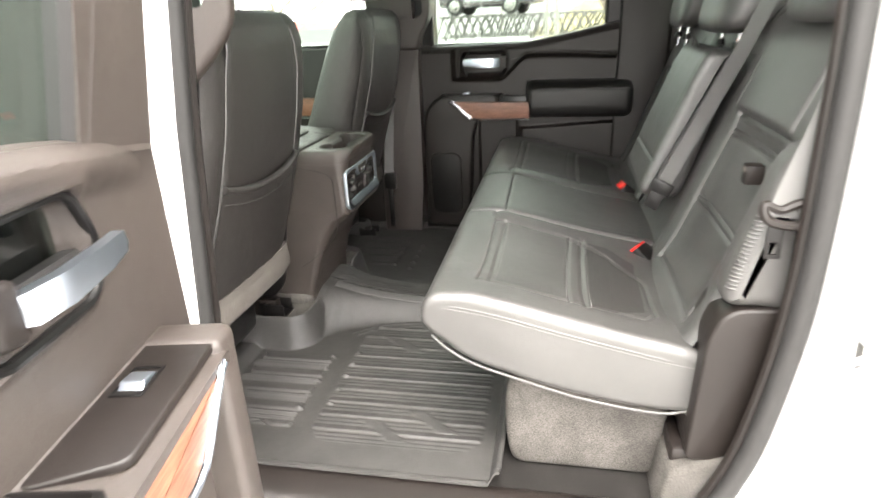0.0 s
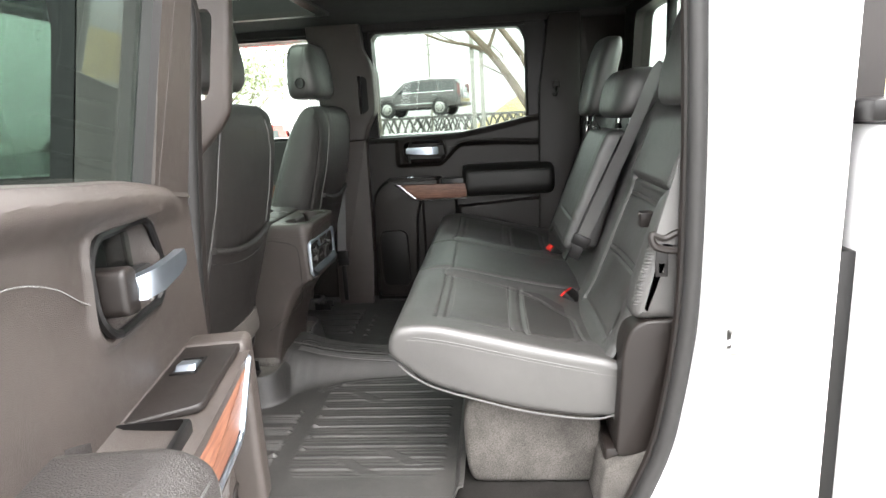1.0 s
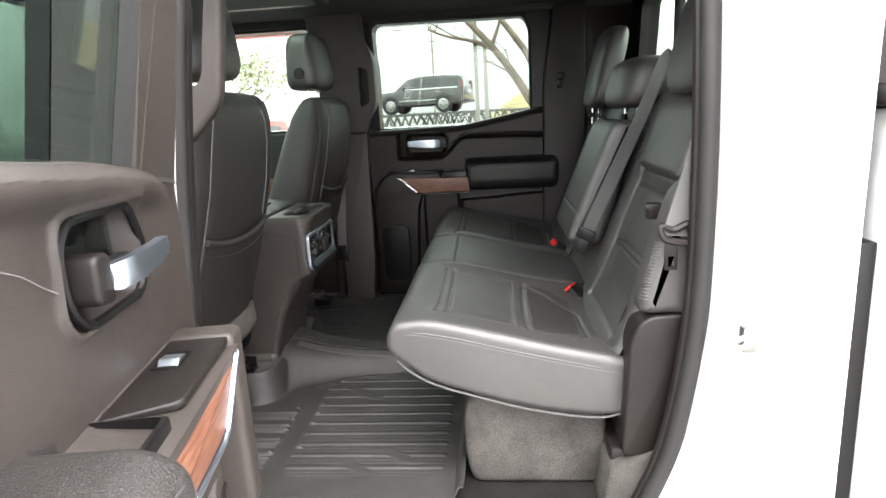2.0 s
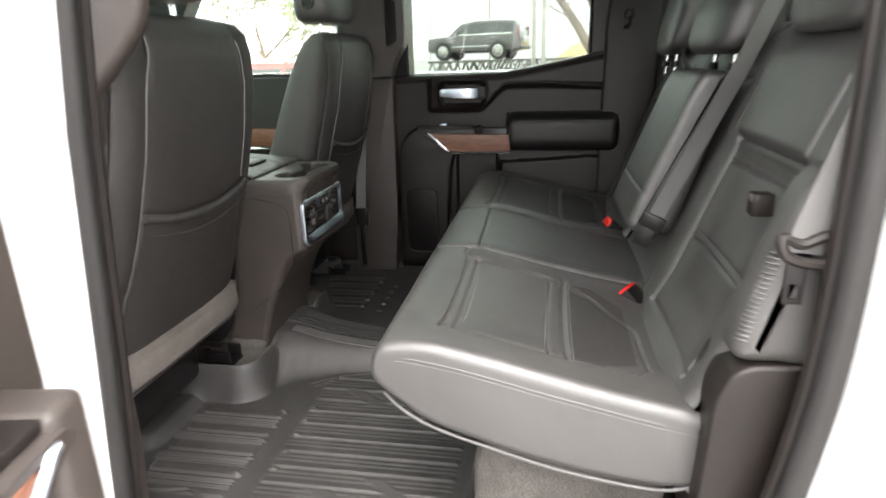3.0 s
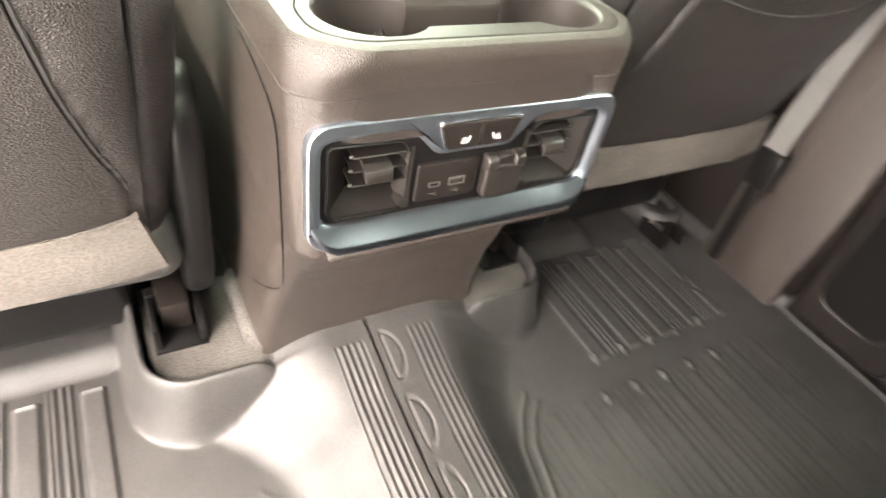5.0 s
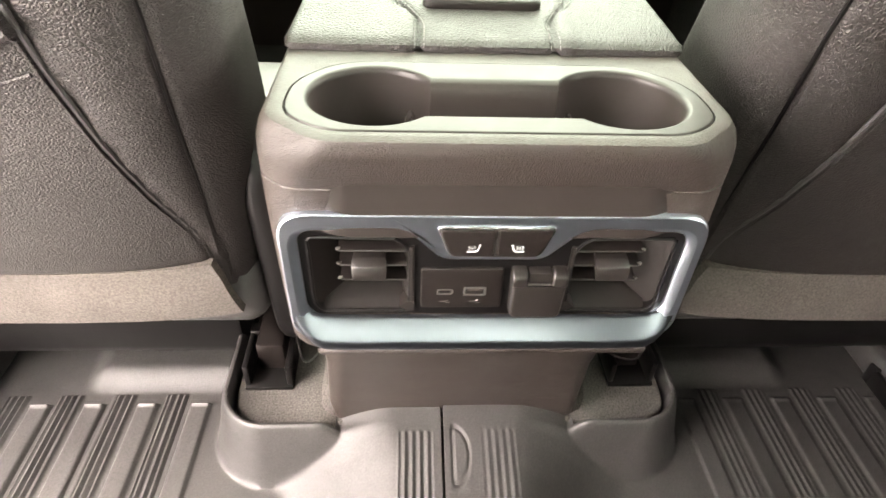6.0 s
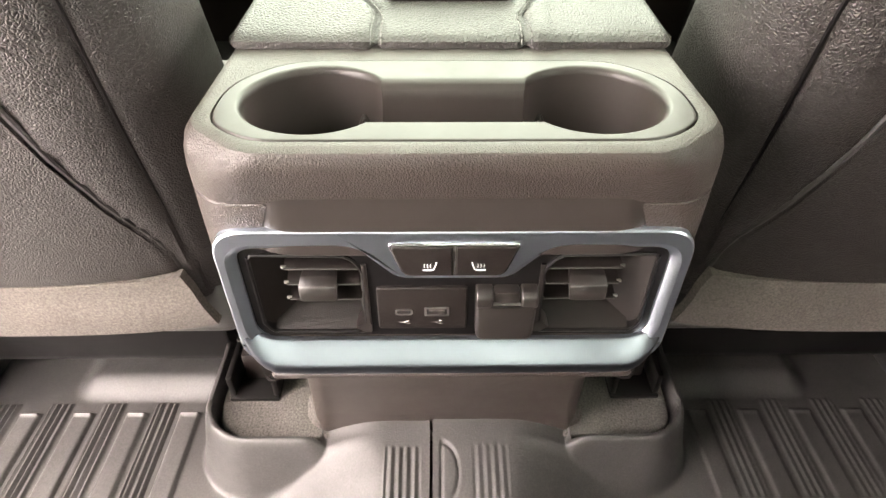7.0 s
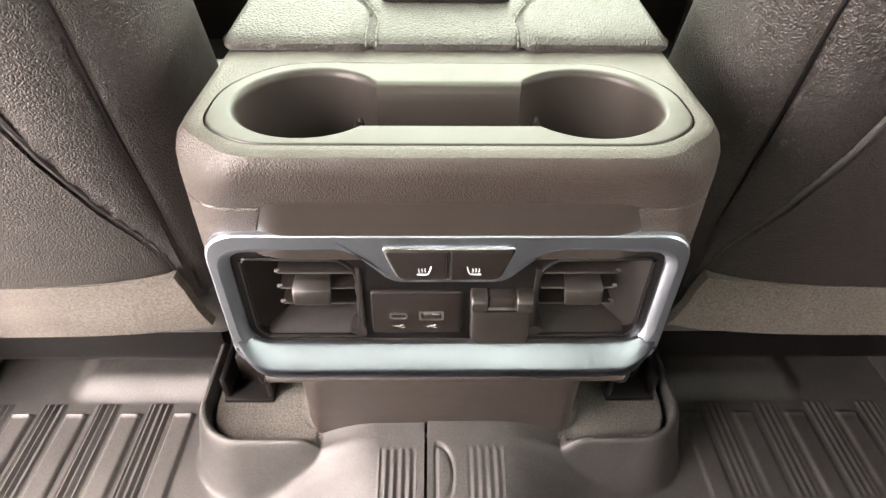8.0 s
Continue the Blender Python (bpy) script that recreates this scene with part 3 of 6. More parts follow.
def front_seat(cy, inner, label):
    """cy: its middle; inner: the sign towards the console."""
    seat = thing("front_seat", (-0.35, cy, 0.0), label, "seat", "front seats")
    zz = spline(np.stack([SZ, SX], 1), 90)[:, 0]
    secs = []
    th = np.linspace(0, 2 * math.pi, 150, endpoint=False)
    for z in zz:
        x, w, d = seat_at(z)
        c, s_ = np.cos(th), np.sin(th)
        e = 2 / 3.4
        yo = w * np.sign(s_) * np.abs(s_) ** e
        xo = d / 2 * np.sign(c) * np.abs(c) ** e
        rear = sstep(xo, 0, d * 0.25)
        g = seam(np.abs(np.abs(yo) - pipe_off(z)), 0.0035, 0.0045) * rear
        g = g + 0.004 * rear * sstep(pipe_off(z) - np.abs(yo), 0, 0.02) * 0.5
        edge_a = np.interp(z, [0.22, 0.36, 0.45, 0.60, 0.80], [0.232, 0.236, 0.240, 0.248, 0.235])
        g = g + seam(np.abs(np.abs(yo) - edge_a), 0.0030, 0.0045) * rear + 0.006 * rear * np.exp(-((np.abs(yo) - (edge_a + pipe_off(z)) / 2) / 0.03) ** 2)
        xo2 = xo + g * c
        yo2 = yo + g * s_
        secs.append(np.stack([x - d / 2 + xo2, cy + yo2, np.full(150, z)], 1))
    part("backrest", loft(secs), M_SEATBACK, seat, "black grained leather backrest")
    # map pocket with a rolled hem
    hem_z = lambda u: 0.588 - 0.026 * (1 - u * u)
    us = np.linspace(-0.985, 0.985, 60)
    vs = np.linspace(0.30, 0.592, 40)
    part("map_pocket", sheet(us, vs, lambda u, v: (back_x(u * pipe_off(v), 0.30 + (v - 0.30) * (hem_z(u) - 0.296) / 0.292) + 0.005 + 0.008 * sstep(v, 0.50, 0.585) * (1 - u ** 2), cy + u * pipe_off(v), 0.30 + (v - 0.30) * (hem_z(u) - 0.296) / 0.292), (-0.004, 0, 0)), M_SEATBACK, seat, "black leather map pocket")
    hem = [(float(back_x(u * pipe_off(0.588), hem_z(u))) + 0.009 + 0.008 * (1 - u * u), cy + u * pipe_off(0.588), hem_z(u)) for u in np.linspace(-1, 1, 15)]
    part("pocket_hem", merge(tube(hem, 0.0085, 60, 10), tube([(x - 0.004, y, z - 0.032) for x, y, z in hem], 0.0016, 60, 6)), M_SEATBACK, seat)
    for sgn in (-1, 1):
        pipe = [(float(back_x(pipe_off(z), z)) + 0.001, cy + sgn * pipe_off(z), z) for z in np.linspace(0.315, 0.885, 22)]
        part("piping", tube(pipe, 0.0024, 90, 6), M_LEATHER, seat)
        ea = lambda z: float(np.interp(z, [0.22, 0.36, 0.45, 0.60, 0.80], [0.232, 0.236, 0.240, 0.248, 0.235]))
        part("seam", tube([(float(back_x(ea(z), z)) - 0.0012, cy + sgn * ea(z), z) for z in np.linspace(0.33, 0.87, 22)], 0.0019, 90, 6), M_BLACK, seat)
    # grey lower panel
    edge = lambda v: 0.226 + (0.32 - v) * 0.25
    part("lower_panel", sheet(np.linspace(-1, 1, 40), np.linspace(0.248, 0.322, 14), lambda u, v: (back_x(u * 0.2, np.maximum(v, 0.30)) + 0.006 + 0.006 * np.sin(np.clip((v - 0.248) / 0.074, 0, 1) * math.pi) - 0.0 * u, cy + u * edge(v), v), (-0.012, 0, 0)), M_PANEL_CLOTH, seat, "pale grey cloth lower panel")
    # cushion and base
    prof = [(-0.70, 0.26), (-0.66, 0.33), (-0.5, 0.345), (-0.25, 0.315), (-0.19, 0.27), (-0.20, 0.20), (-0.45, 0.19), (-0.66, 0.20)]
    part("cushion", pad(prof, cy - 0.265, cy + 0.265, 0.03, 80, 0.03), M_LEATHER, seat)
    # added black slab that narrows and darkens the gap beside the console
    part("gap_shield", prism(rounded([(-0.66, 0.10), (-0.70, 0.36), (-0.60, 0.40), (-0.30, 0.41), (-0.20, 0.46), (-0.165, 0.40), (-0.20, 0.16), (-0.26, 0.10)], 0.04, 5), "y", cy + inner * 0.262, cy + inner * 0.296, 0.012), M_BLACK, seat, "black side shield added to darken the gap by the console")
    part("base", box(-0.62, -0.26, cy - 0.20, cy + 0.20, 0.06, 0.20, 0.02), M_BLACK, seat)
    for yo in (inner * 0.244, -inner * 0.20):
        z0 = 0.079 if yo * inner > 0 else -0.012
        part("rail", box(-0.64, -0.215, cy + yo - 0.018, cy + yo + 0.018, z0, z0 + 0.05, 0.004), M_DARK, seat)
        c = part("rail_cover", merge(box(-0.25, -0.182, cy + yo - 0.031, cy + yo + 0.031, z0, z0 + 0.007, 0.002), box(-0.25, -0.186, cy + yo - 0.031, cy + yo - 0.023, z0 + 0.005, z0 + 0.042, 0.003), box(-0.25, -0.186, cy + yo + 0.023, cy + yo + 0.031, z0 + 0.005, z0 + 0.042, 0.003), box(-0.262, -0.245, cy + yo - 0.031, cy + yo + 0.031, z0 + 0.004, z0 + 0.046, 0.003)), M_BLACK, seat, "black plastic seat rail end cover")
        part("bolt", merge(cyl((-0.222, cy + yo, z0 + 0.006), (-0.222, cy + yo, z0 + 0.018), 0.008, None, 6), cyl((-0.245, cy + yo, z0 + 0.030), (-0.225, cy + yo, z0 + 0.030), 0.006, None, 10)), M_STEEL, c)
    # head restraint
    hx, hz = -0.112, 1.062
    hy = cy + (0.022 if inner > 0 else 0.0)
    secs = []
    for v in np.linspace(-1, 1, 31):
        z = hz + 0.104 * math.sin(v * math.pi / 2)
        k = (1 - abs(math.sin(v * math.pi / 2)) ** 3.2) ** (1 / 3.2)
        w, d = 0.148 * max(k, 0.02) ** 0.40, 0.074 * max(k, 0.02) ** 0.42
        lean = -0.012 + 0.028 * (z - hz) / 0.1
        e = 2 / 3.6
        c, s_ = np.cos(th), np.sin(th)
        g = seam(np.abs(np.sign(c) * np.abs(c) ** e * d - 0.018), 0.003, 0.003)
        thin = 1.0 - 0.50 * sstep(z, hz - 0.085, hz + 0.11)
        reach = np.where(c > 0, thin, 1.0)
        secs.append(np.stack([hx + 0.3 * lean + np.sign(c) * np.abs(c) ** e * (d + g) * reach, hy + np.sign(s_) * np.abs(s_) ** e * (w + g), np.full(150, z)], 1))
    hr = part("headrest", loft(secs), M_LEATHER, seat, "black leather headrest")
    by = hy + inner * 0.147
    part("button", merge(cyl((hx - 0.01, by - inner * 0.004, hz - 0.045), (hx - 0.01, by + inner * 0.003, hz - 0.045), 0.014), tube([(hx - 0.01 + 0.018 * math.cos(a), by + inner * 0.001, hz - 0.045 + 0.018 * math.sin(a)) for a in np.linspace(0, 6.28, 16, endpoint=False)], 0.003, 32, 6, True, 1, True)), M_BLACK, hr, "black round release button")
    for yo in (-0.065, 0.065):
        part("post", cyl((-0.115, hy + yo, 0.89), (-0.120, hy + yo, 0.985), 0.0065, None, 12), M_BRIGHT, seat, "chrome headrest post")
    return seat


front_seat(-0.484, 1, "black leather driver seat seen from behind")
front_seat(0.484, -1, "black leather passenger seat beside the console")

# ---- rear bench ----
bench = thing("rear_bench", (0.65, 0.0, 0.0), "black leather rear bench seat with perforated inserts", "seat")
CP = [(0.350, 0.365), (0.358, 0.398), (0.382, 0.416), (0.44, 0.413), (0.52, 0.396), (0.64, 0.366), (0.74, 0.343), (0.84, 0.322), (0.868, 0.30), (0.868, 0.21), (0.81, 0.192), (0.66, 0.212), (0.52, 0.250), (0.44, 0.280), (0.388, 0.318), (0.360, 0.342)]


def cushion_disp(yc, hw, dish, lift, lines, roll=None):
    def f(x, y, z, nx, nz):
        top = sstep(nz, 0.2, 0.7)
        u = (y - yc) / hw
        d = (lift - dish * np.exp(-(u / 0.62) ** 4)) * top * sstep(x, 0.37, 0.46)
        for ln, w, dep in lines:
            d = d + seam(seg_dist(x, y, ln), w, dep) * top
        if roll is not None:
            d = d + 0.007 * np.exp(-((y - roll) / 0.022) ** 2) * sstep(x, 0.440, 0.475) * top
        d = d + 0.0012 * np.sin(9 * x + 5 * y) * np.sin(13 * y - 3 * x) * top
        return d
    return f


def insert_lines(a, b):
    """Seams of an outer cushion between y = a (bolster) and y = b (inboard)."""
    s = 1 if b > a else -1
    return [([(0.452, a), (0.452, b)], 0.0032, 0.0038), ([(0.476, a), (0.476, b)], 0.0045, 0.0038),
            ([(0.632, a), (0.634, b)], 0.0032, 0.0038), ([(0.664, a), (0.664, b)], 0.0058, 0.0050),
            ([(0.456, b), (0.447, b + s * 0.014), (0.444, b + s * 0.035), (0.450, b + s * 0.066)], 0.004, 0.004),
            ([(0.452, a), (0.78, a + s * 0.008), (0.80, a + s * 0.05)], 0.004, 0.0035),
            ([(0.452, b), (0.62, b - s * 0.004), (0.72, b - s * 0.05), (0.80, b - s * 0.15), (0.805, a + s * 0.05)], 0.004, 0.004)]


def material_by(ob, mats, choose):
    for m in mats:
        ob.data.materials.append(m)
    for p in ob.data.polygons:
        k = choose(p.center, p.normal)
        if k:
            p.material_index = k
    return ob


def perf_zone(a, b):
    lo, hi = min(a, b), max(a, b)
    def f(c, n):
        if n.z > 0.5 and lo + 0.01 < c.y < hi - 0.01:
            t = (c.x - 0.664) / 0.12
            if 0.05 < t < 1.0 and min(abs(c.y - lo), abs(c.y - hi)) > 0.006 + 0.10 * max(0, t - 0.45):
                return 1
        return 0
    return f


left = part("cushion", pad(CP, -0.752, -0.228, 0.020, 420, 0.005, cushion_disp(-0.48, 0.26, 0.022, 0.008, insert_lines(-0.665, -0.300), -0.264)), M_LEATHER, bench, "black leather outer seat cushion with stitched inserts")
material_by(left, [M_PERF], perf_zone(-0.665, -0.300))
mid_lines = [([(0.468, -0.215), (0.462, 0.14)], 0.0035, 0.0035), ([(0.36, -0.205), (0.5, -0.205), (0.66, -0.20), (0.80, -0.19)], 0.004, 0.002)]
part("cushion", pad(CP, -0.227, 0.149, 0.022, 420, 0.005, cushion_disp(-0.04, 0.19, -0.003, 0.012, mid_lines)), M_LEATHER, bench, "black leather centre seat cushion")
right = part("cushion", pad(CP, 0.151, 0.745, 0.020, 420, 0.006, cushion_disp(0.45, 0.29, 0.022, 0.010, insert_lines(0.66, 0.235), 0.193)), M_LEATHER, bench, "black leather outer seat cushion with stitched inserts")
material_by(right, [M_PERF], perf_zone(0.66, 0.235))


def cushion_top(x, y, yc, hw, dish, lift):
    u = (y - yc) / hw
    z = np.interp(x, [p[0] for p in CP[2:8]], [p[1] for p in CP[2:8]])
    return float(z + (lift - dish * np.exp(-(u / 0.62) ** 4)) * sstep(x, 0.37, 0.46))


for yc, hw, lift, a, b in ((-0.48, 0.26, 0.008, -0.665, -0.300), (0.45, 0.29, 0.010, 0.66, 0.235)):
    rows = []
    for x in (0.446, 0.484, 0.626, 0.674):
        ys = np.linspace(a, b, 12)
        rows.append(stitches([(x, y, cushion_top(x, y, yc, hw, 0.022, lift) + 0.0002) for y in ys], 0.0062, 0.0042, 0.0006))
    sg_ = 1 if b > a else -1
    for off in (0.0055,):
        curve = spline([(0.452, b + sg_ * off), (0.62, b + sg_ * (off - 0.004)), (0.72, b - sg_ * (0.05 - off)), (0.80, b - sg_ * (0.15 - off))], 24)
        rows.append(stitches([(x, y, cushion_top(x, y, yc, hw, 0.022, lift) + 0.0002) for x, y in curve], 0.0062, 0.0042, 0.0006))
    part("stitching", merge(*rows), M_STITCH, bench, "grey stitching beside the seams", kind="stuff")
# edge seam with a double row of thread on the outer end
side_top = [(0.395, -0.7515, 0.395), (0.42, -0.7535, 0.394), (0.50, -0.7535, 0.380), (0.62, -0.7535, 0.350), (0.74, -0.7535, 0.322), (0.80, -0.7533, 0.309), (0.858, -0.7515, 0.298)]
part("edge_seam", tube([(x, y + 0.003, z) for x, y, z in side_top], 0.0022, 80, 6), M_LEATHER, bench)
part("stitching", merge(stitches([(x, y - 0.0004, z - 0.0055) for x, y, z in side_top], 0.0055, 0.0036, 0.0005), stitches([(x, y + 0.0022, z + 0.0058) for x, y, z in side_top], 0.0055, 0.0036, 0.0005)), M_STITCH, bench, "grey double stitching", kind="stuff")
part("end_piping", tube([(0.862, -0.748, 0.302), (0.866, -0.7515, 0.27), (0.862, -0.7515, 0.22), (0.848, -0.749, 0.192)], 0.003, 30, 6), M_LEATHER, bench)
part("lower_edge", tube([(0.372, -0.744, 0.328), (0.402, -0.7485, 0.302), (0.45, -0.7495, 0.274), (0.53, -0.7500, 0.247), (0.66, -0.7500, 0.2105), (0.80, -0.7500, 0.191), (0.862, -0.746, 0.203)], 0.0026, 60, 8), M_LEATHER, bench)


# back: outer sections
def back_profile(dx=0.0, top=0.875):
    f = lambda z: 0.842 + (z - 0.33) * 0.385 + dx
    return [(f(0.27), 0.27), (f(0.36), 0.36), (f(0.46), 0.46), (f(0.56), 0.56), (f(0.66), 0.66), (f(0.76), 0.76), (f(0.84), 0.84), (f(top) + 0.012, top), (f(top) + 0.05, top + 0.004), (f(top) + 0.10, top - 0.01), (1.165, 0.74), (1.15, 0.5), (1.05, 0.28)]


def back_disp(yc, hw, dish, lines):
    def f(x, y, z, nx, nz):
        face = sstep(-nx, 0.3, 0.75)
        u = (y - yc) / hw
        d = -dish * np.exp(-(u / 0.66) ** 6) * face * sstep(z, 0.30, 0.42) * (1 - sstep(z, 0.66, 0.70))
        d = d + 0.010 * np.exp(-(u / 0.75) ** 6) * face * sstep(z, 0.675, 0.70) * (1 - sstep(z, 0.82, 0.87))
        for ln, w, dep in lines:
            d = d + seam(seg_dist(y, z, ln), w, dep) * face
        return d + 0.001 * np.sin(11 * z + 4 * y) * np.sin(12 * y - 5 * z) * face
    return f


def back_lines(a, b):
    return [([(a, 0.34), (a, 0.80)], 0.004, 0.006), ([(b, 0.34), (b, 0.80)], 0.004, 0.006), ([(a, 0.682), (b, 0.682)], 0.005, 0.010),
            ([(a, 0.652), (b, 0.652)], 0.003, 0.004), ([(a, 0.640), (b, 0.640)], 0.003, 0.004), ([(a, 0.500), (b, 0.500)], 0.003, 0.0045), ([(a, 0.485), (b, 0.485)], 0.003, 0.0045),
            ([(a, 0.345), (b, 0.345)], 0.004, 0.005)]


part("backrest", pad(back_profile(), -0.735, -0.232, 0.03, 400, 0.005, back_disp(-0.485, 0.25, 0.026, back_lines(-0.655, -0.325))), M_LEATHER, bench, "black leather backrest with stitched cross seams")
part("backrest", pad(back_profile(), 0.160, 0.735, 0.03, 400, 0.006, back_disp(0.45, 0.28, 0.026, back_lines(0.645, 0.255))), M_LEATHER, bench, "black leather backrest with stitched cross seams")
part("backrest", pad(back_profile(0.015, 0.885), -0.229, 0.157, 0.02, 160, 0.01, lambda x, y, z, nx, nz: seam(np.abs(z - 0.79), 0.005, 0.006) * sstep(-nx, 0.3, 0.8)), M_LEATHER, bench)
# fold-down armrest in the middle
ap = [(0.806, 0.462), (0.806, 0.485), (0.812, 0.50), (0.842, 0.58), (0.885, 0.69), (0.915, 0.765), (0.935, 0.795), (0.965, 0.80), (0.99, 0.785), (0.98, 0.70), (0.92, 0.50), (0.90, 0.452), (0.87, 0.442), (0.825, 0.448)]
arm = part("armrest", pad(ap, -0.205, 0.130, 0.022, 180, 0.008, lambda x, y, z, nx, nz: (seam(np.abs(np.abs(y + 0.0375) - 0.148), 0.0035, 0.004) + seam(np.abs(z - 0.545), 0.0035, 0.003)) * sstep(-nx, 0.2, 0.7)), M_LEATHER, bench, "folded-up black leather centre armrest")
part("pull_loop", tube([(0.935, -0.075, 0.80), (0.915, -0.078, 0.835), (0.925, -0.04, 0.845), (0.925, -0.005, 0.83), (0.935, -0.01, 0.80)], 0.0022, 30, 6), M_BLACK, arm, "thin black pull loop")


def rear_headrest(cy, w, z0, z1, x, d):
    hr = thing("rear_headrest", (x, cy, z0), "black leather rear headrest on chrome posts", "headrest", "rear headrests")
    th = np.linspace(0, 2 * math.pi, 64, endpoint=False)
    secs = []
    for v in np.linspace(-1, 1, 25):
        s1 = math.sin(v * math.pi / 2)
        z = (z0 + z1) / 2 + (z1 - z0) / 2 * s1
        k = max((1 - abs(s1) ** 3) ** (1 / 3), 0.03)
        c, s_ = np.cos(th), np.sin(th)
        e = 2 / 3.2
        secs.append(np.stack([x + 0.25 * (z - z0) + np.sign(c) * np.abs(c) ** e * d * k ** 0.6, cy + np.sign(s_) * np.abs(s_) ** e * w * k ** 0.5, np.full(64, z)], 1))
    part("pad", loft(secs), M_LEATHER, hr)
    for yo in (-w * 0.5, w * 0.5):
        part("post", cyl((x, cy + yo, z0 - 0.06), (x + 0.005, cy + yo, z0 + 0.03), 0.0055, None, 10), M_BRIGHT, hr)
        part("collar", cyl((x - 0.001, cy + yo, z0 - 0.035), (x, cy + yo, z0 - 0.018), 0.013, 0.010, 14), M_BLACK, hr)
    return hr


rear_headrest(-0.03, 0.17, 0.830, 0.975, 1.015, 0.075)
rear_headrest(-0.50, 0.15, 0.862, 1.13, 1.055, 0.055)
rear_headrest(0.475, 0.15, 0.830, 1.12, 0.99, 0.05)

# moulded side cover by the doorway
cover = thing("seat_side_cover", (0.92, -0.74, 0.1), "dark moulded plastic side cover of the bench", "cover")
cv = rounded([(0.845, 0.12), (0.858, 0.37), (0.875, 0.415), (0.90, 0.432), (0.985, 0.437), (0.985, 0.16), (0.93, 0.125)], [0.02, 0.03, 0.03, 0.03, 0.01, 0.02, 0.02], 6)
part("shell", prism(cv, "y", -0.79, -0.66, 0.007, 4), M_DARK, cover, "", 25)
part("foot", box(0.825, 0.90, -0.772, -0.66, 0.085, 0.13, 0.01), M_DARK, cover)
bol = pad([(0.880, 0.440), (0.885, 0.50), (0.915, 0.60), (0.945, 0.68), (0.985, 0.68), (1.0, 0.45), (0.93, 0.432)], -0.79, -0.70, 0.03, 90, 0.008)
part("side_bolster", bol, M_LEATHER, bench, "black leather side bolster")
part("stitching", stitches([(0.888, -0.768, 0.46), (0.894, -0.772, 0.52), (0.918, -0.774, 0.60)], 0.007, 0.005, 0.0011), M_STITCH, bench, "grey stitching", kind="stuff")

# gathered hide down the bolster's edge
gathers = []
for k in range(19):
    f = k / 18
    px, py, pz = 0.884 + 0.031 * f, -0.7785 + 0.002 * f, 0.466 + 0.122 * f
    gathers.append(tube([(px - 0.0055, py + 0.0075, pz), (px - 0.0010, py - 0.0008, pz + 0.0006), (px + 0.0075, py - 0.0055, pz + 0.0012)], 0.0017, 8, 6))
part("gathers", merge(*gathers), M_LEATHER, bench, "puckered leather along the bolster's edge", kind="stuff")

# carpeted box under the bench
ub = thing("under_seat_box", (0.67, 0.0, -0.012), "grey carpeted storage box under the bench", "box")
uw = [(0.520, -0.012), (0.508, 0.06), (0.506, 0.16), (0.52, 0.21), (0.60, 0.225), (0.75, 0.20), (0.83, 0.17), (0.835, 0.05), (0.82, -0.012)]
part("body", prism(rounded(uw, 0.03, 5), "y", -0.69, 0.69, 0.016, 3), M_CARPET, ub)
part("wheel_arch_carpet", prism(rounded([(0.80, -0.03), (0.82, 0.10), (0.99, 0.17), (0.99, -0.10)], 0.02), "y", -0.80, -0.60, 0.012), M_CARPET, ub)
for yy in (-0.30, 0.28):
    part("bench_leg", box(0.50, 0.53, yy - 0.02, yy + 0.02, -0.012, 0.24, 0.004), M_BLACK, bench)


# ---- centre console ----
con = thing("center_console", (-0.3, 0, 0.07), "cocoa plastic centre console with cup holders, air vents and sockets", "console")


def con_ring(z, xr, hw, r=0.03, xf=-0.80, n=9):
    c = r * 0.85
    pts = [(xf, -hw), (xr - c, -hw), (xr, -hw + c * 1.1), (xr, hw - c * 1.1), (xr - c, hw), (xf, hw)]
    return [(x, y, z) for x, y in rounded(pts, [0.01, 0.014, 0.014, 0.014, 0.014, 0.01], n)]


CS = [(0.07, -0.138, 0.158, 0.012), (0.12, -0.134, 0.156, 0.012), (0.20, -0.112, 0.150, 0.014), (0.27, -0.082, 0.150, 0.020), (0.315, -0.052, 0.150, 0.028), (0.338, -0.028, 0.1495, 0.034), (0.350, -0.012, 0.149, 0.032),
      (0.358, -0.004, 0.1490, 0.024), (0.366, 0.0, 0.1500, 0.016), (0.372, 0.0, 0.1505, 0.0135), (0.42, 0.0, 0.1530, 0.0145), (0.47, 0.0008, 0.1550, 0.0165), (0.4995, 0.0020, 0.1560, 0.019), (0.5145, 0.0040, 0.1562, 0.0215), (0.5153, 0.0033, 0.1555, 0.0215), (0.5164, 0.0036, 0.1555, 0.0215), (0.5172, 0.0045, 0.1562, 0.022),
      (0.530, 0.0095, 0.1562, 0.027), (0.541, 0.0145, 0.1552, 0.033), (0.549, 0.0160, 0.1530, 0.037), (0.5545, 0.0142, 0.1490, 0.038), (0.5565, 0.010, 0.1430, 0.036)]
body = loft([con_ring(*c) for c in CS])
tray_out = rounded([(-0.101, -0.105), (-0.066, -0.137), (-0.017, -0.137), (0.005, -0.110), (0.005, 0.110), (-0.017, 0.137), (-0.066, 0.137), (-0.101, 0.105)], 0.03, 6)
grow = lambda pts, k: [(-0.048 + (x + 0.048) * k, y * (1 + (k - 1) * 0.5)) for x, y in pts]
